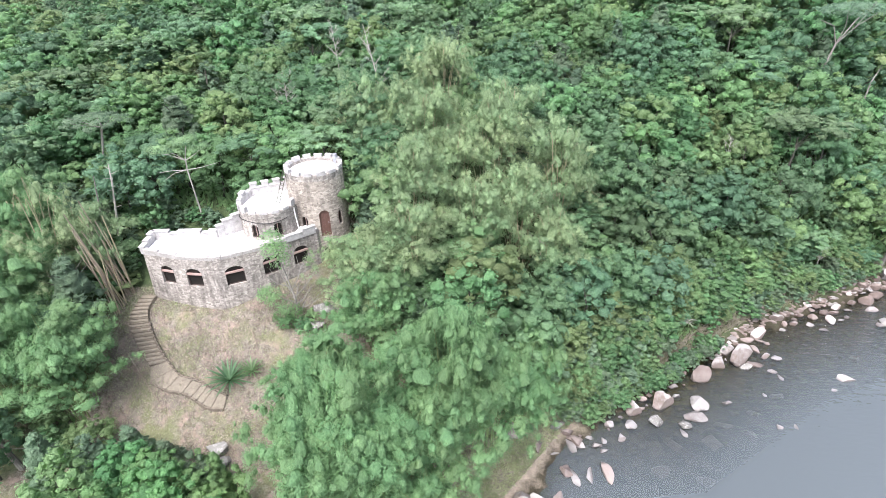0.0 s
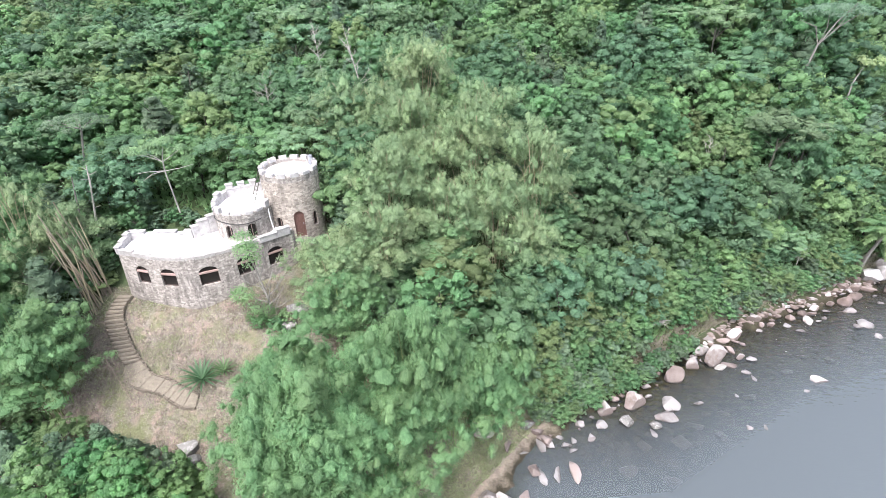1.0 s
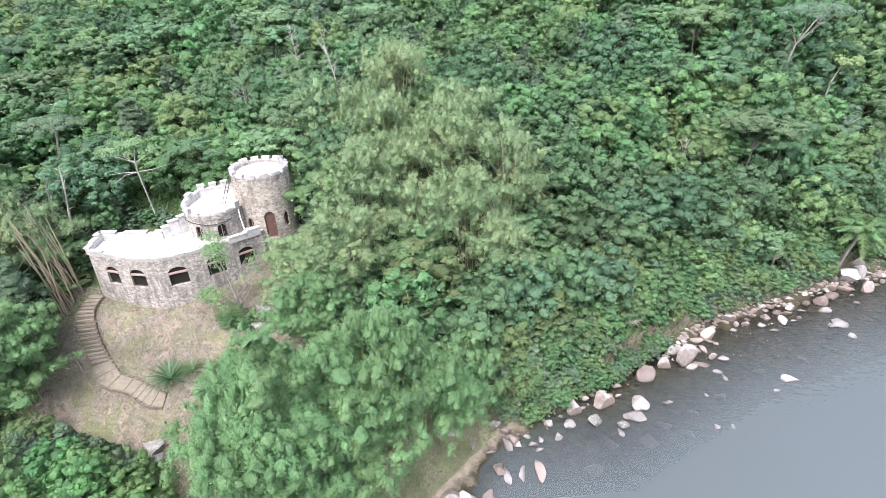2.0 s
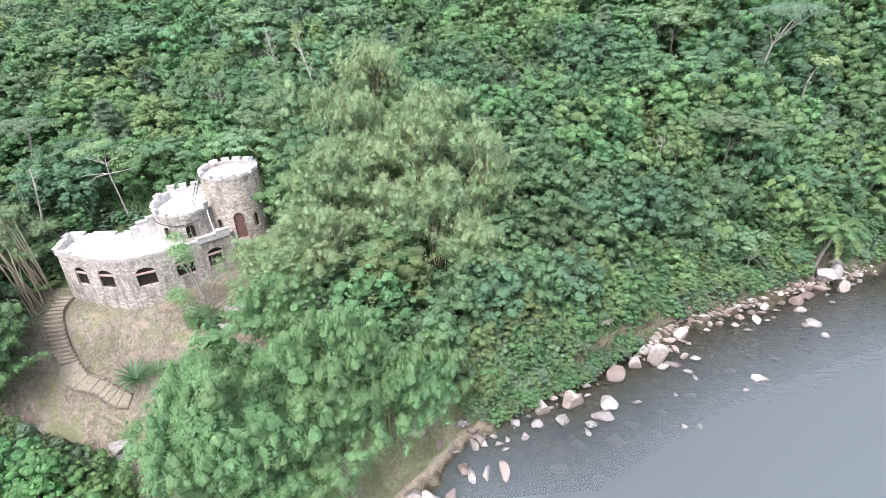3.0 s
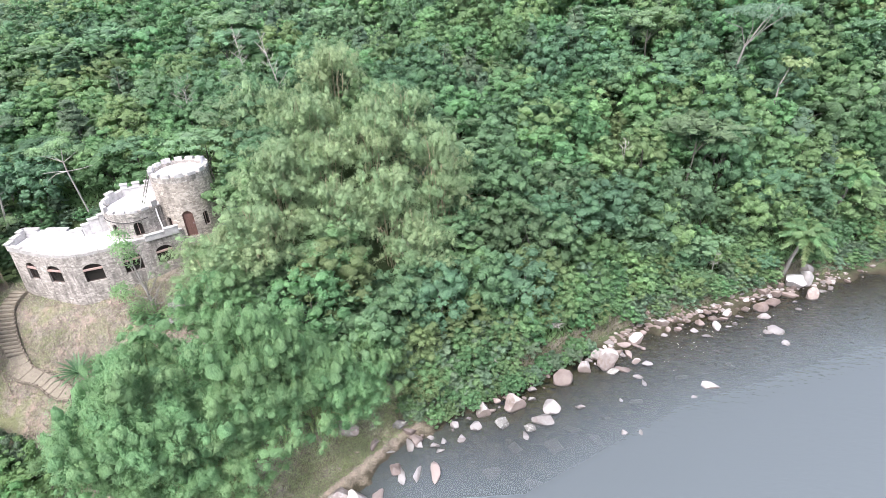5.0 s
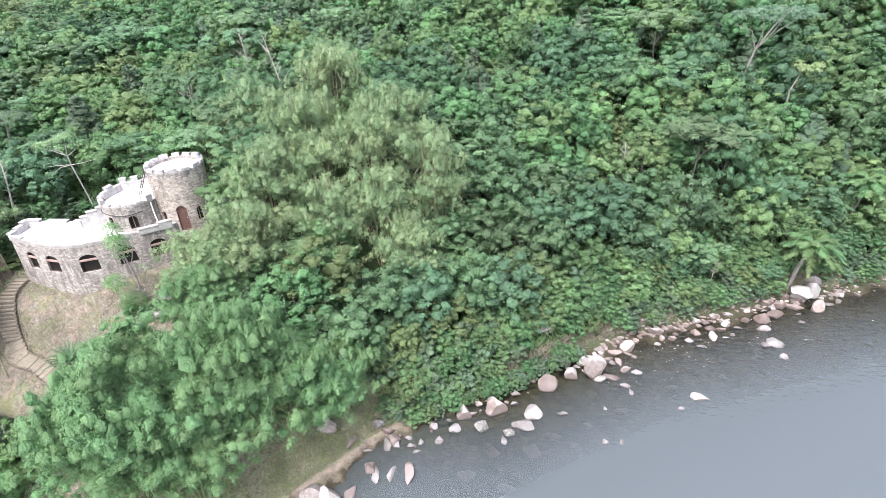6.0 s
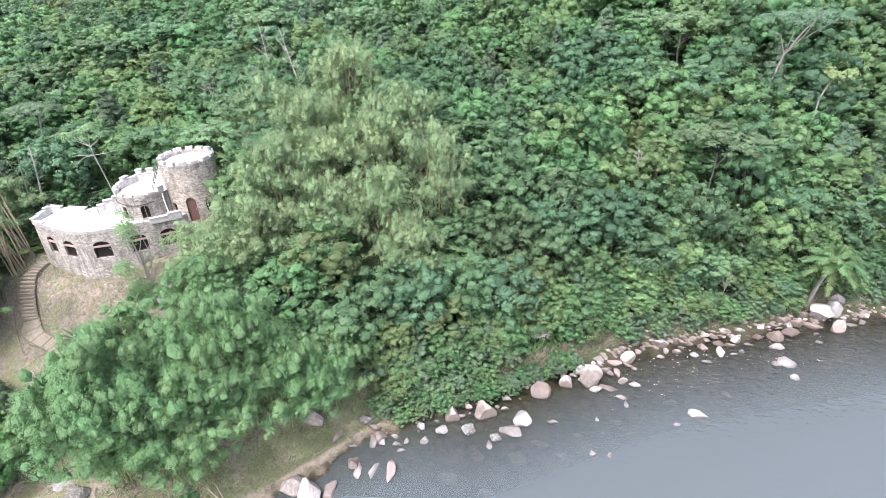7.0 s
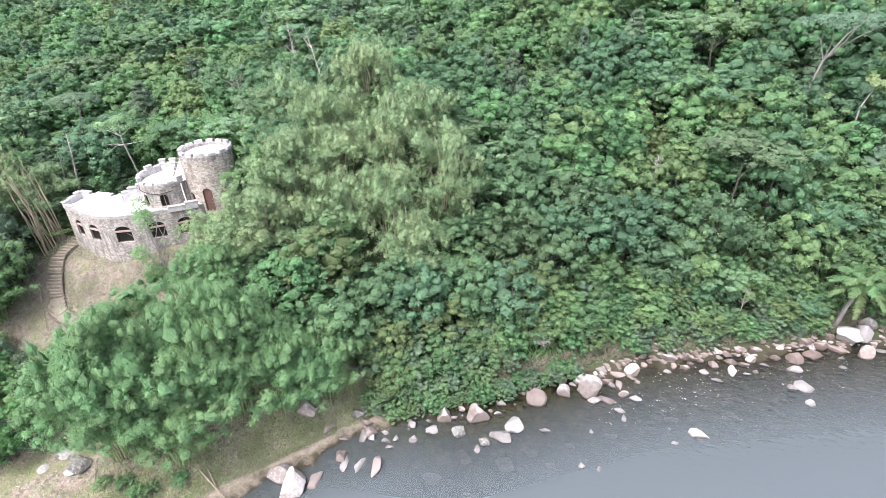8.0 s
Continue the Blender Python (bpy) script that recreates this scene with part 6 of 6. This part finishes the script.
def dead_bush(label, x, y, z, reach, count, material, seed):
    """A tangle of dry stems that fan out from one foot."""
    pick = random.Random(seed)
    ob = thing("dead_bush", label, "dry brush", at=(x, y, z))
    bm = bmesh.new()
    for k in range(count):
        a = pick.uniform(0, 6.28)
        l = reach * pick.uniform(0.5, 1.0)
        up = pick.uniform(0.2, 1.1)
        tip = Vector((math.cos(a) * l, math.sin(a) * l, l * up))
        tube(bm, [(0, 0, 0), tip * 0.55 + Vector((0, 0, 0.18 * l)), tip - Vector((0, 0, 0.1 * l))], [0.022, 0.016, 0.006], 4)
    part("tangle", bm, material, ob)
    return ob


dead_bush("tangle of dry brown bamboo stems beside the round tower", -7.0, 36.4, float(ground_z(-7.0, 36.4)), 1.5, 70, DRIFT, 3)
dead_bush("tangle of dry brown stems leaning at the tower's foot", -6.2, 35.0, float(ground_z(-6.2, 35.0)), 1.2, 60, DRIFT, 4)
dead_bush("fan of dry grey-brown stems below the bamboo", 7.1, 33.8, float(ground_z(7.1, 33.8)) + 2.6, 1.1, 50, TWIG, 5)
dead_bush("heap of dry brown branches on the yard's edge", -7.4, 27.0, float(ground_z(-7.4, 27.0)), 1.0, 50, DRIFT, 6)
dead_bush("bleached dry branches hanging over the riverside rocks", 13.4, 27.9, float(ground_z(13.4, 27.9)) + 0.9, 1.0, 46, TWIG, 7)
dead_bush("bleached dry branches among riverside shrubs", 18.4, 31.0, float(ground_z(18.4, 31.0)) + 1.2, 1.0, 40, TWIG, 8)

for x, y, high in ((-1.9, 14.7, 0.9), (-2.6, 14.4, 0.8), (-0.7, 15.7, 0.9), (-3.4, 14.6, 0.7), (-4.6, 14.2, 0.6)):
    plant("shrub", x, y, high, 0.8)
ASH = plain("cold_ash", (0.18, 0.172, 0.168), (0.40, 0.39, 0.38), 5.0, 0.95, 0.0, 0.04)
for x, y, r in ((-9.0, 14.25, 0.34), (-7.15, 14.5, 0.42), (-8.3, 15.4, 0.5)):
    heap = thing("ash_mound", "low mound of pale grey ash on the bank", "ash", at=(x, y, rough_z(x, y) - 0.03))
    bm = bmesh.new()
    bmesh.ops.create_icosphere(bm, subdivisions=3, radius=1.0)
    for v in bm.verts:
        v.co *= 1 + 0.3 * noise.noise(v.co * 2.2 + Vector((x * 3, y, 0)))
        v.co = Vector((v.co.x * r, v.co.y * r, max(v.co.z, -0.2) * 0.11))
    part("mound", bm, ASH, heap)

# ---------------------------------------------------------------- litter and grass


def scatter(name, count, where, length, width, material, label, category, lie, corners=4):
    """Loose leaves or blades over a stretch of ground."""
    c, f, t = [], [], []
    while len(c) < count:
        x, y = where()
        c.append((x, y, rough_z(x, y) + 0.02 + 0.05 * rng.uniform()))
        d = rng.normal(size=3)
        if lie:
            f.append((0.5 * d[0], 0.5 * d[1], 1.0))
            t.append((rng.normal(), rng.normal(), 0.15 * d[2]))
        else:
            t.append((0.5 * d[0], 0.5 * d[1], 1.0))
            f.append((d[1], -d[0], 0.3))
    c, f, t = np.array(c), np.array(f), np.array(t)
    mesh = leaves(name, c, f, t, length * rng.uniform(0.6, 1.4, count), width * rng.uniform(0.6, 1.4, count), corners=corners)
    return tagged(part(name, mesh, material), label, category, kind="stuff")


def yard():
    while True:
        x, y = rng.uniform(-21, -6.5), rng.uniform(19.0, 29.5)
        if noise.noise((x * 0.35, y * 0.35, 9.0)) > rng.uniform(-0.7, 0.3):
            return x, y


def bank():
    while True:
        x = rng.uniform(-12, 9)
        y = float(shore(x)) + abs(rng.normal()) * 2.6 + 0.25
        if noise.noise((x * 0.5, y * 0.5, 3.0)) > rng.uniform(-0.6, 0.4):
            return x, y


def ledge():
    x = rng.uniform(7, 52)
    return x, float(shore(x)) + rng.uniform(0.35, 1.6)


def woods_floor():
    while True:
        x, y = rng.uniform(-45, 60), rng.uniform(16, 66)
        if y > float(shore(x)) + 1.5 and not in_clearing(x, y) and -14 - 0.8 * y < x < 8 + 0.9 * y:
            return x, y


scatter("undergrowth", 45000, woods_floor, 0.55, 0.34, LEAF["olive"], "low leafy undergrowth on the floor of the woods", "undergrowth", False, 3)
scatter("leaf_litter", 20000, yard, 0.075, 0.04, LEAF["dry"], "pale dry bamboo leaves strewn over the yard", "leaf litter", True)
scatter("dry_twigs", 3600, yard, 0.5, 0.04, LEAF["dry"], "dry twigs and bamboo stems strewn over the yard", "twigs", True, 3)
scatter("dry_twigs", 1800, bank, 0.5, 0.04, LEAF["dry"], "dry twigs and reeds strewn along the river bank", "twigs", True, 3)
scatter("leaf_litter", 3500, bank, 0.14, 0.06, LEAF["dry"], "dry leaves on the river bank", "leaf litter", True)
scatter("dry_grass", 12000, yard, 0.22, 0.025, LEAF["dry"], "dead pale grass blades in the yard", "dry grass", False, 3)
scatter("grass", 9000, yard, 0.16, 0.03, LEAF["grass"], "thin short grass in the yard", "grass", False, 3)
scatter("grass", 26000, bank, 0.2, 0.04, LEAF["grass"], "short olive-green grass on the river bank", "grass", False, 3)
scatter("dry_grass", 9000, bank, 0.22, 0.035, LEAF["dry"], "pale straw lying on the river bank", "dry grass", True, 3)
scatter("grass", 12000, bank, 0.22, 0.045, LEAF["grass"], "flattened yellowish-green grass on the river bank", "grass", True, 3)
scatter("dry_grass", 8000, ledge, 0.6, 0.05, LEAF["dry"], "tan dry grass standing above the riverside rocks", "dry grass", False, 3)
scatter("grass", 5000, ledge, 0.5, 0.04, LEAF["grass"], "long grass hanging over the riverside rocks", "grass", False, 3)

for kind in MASTERS:
    for master in MASTERS[kind]:
        for ob in (*master.children_recursive, master):
            bpy.data.objects.remove(ob)
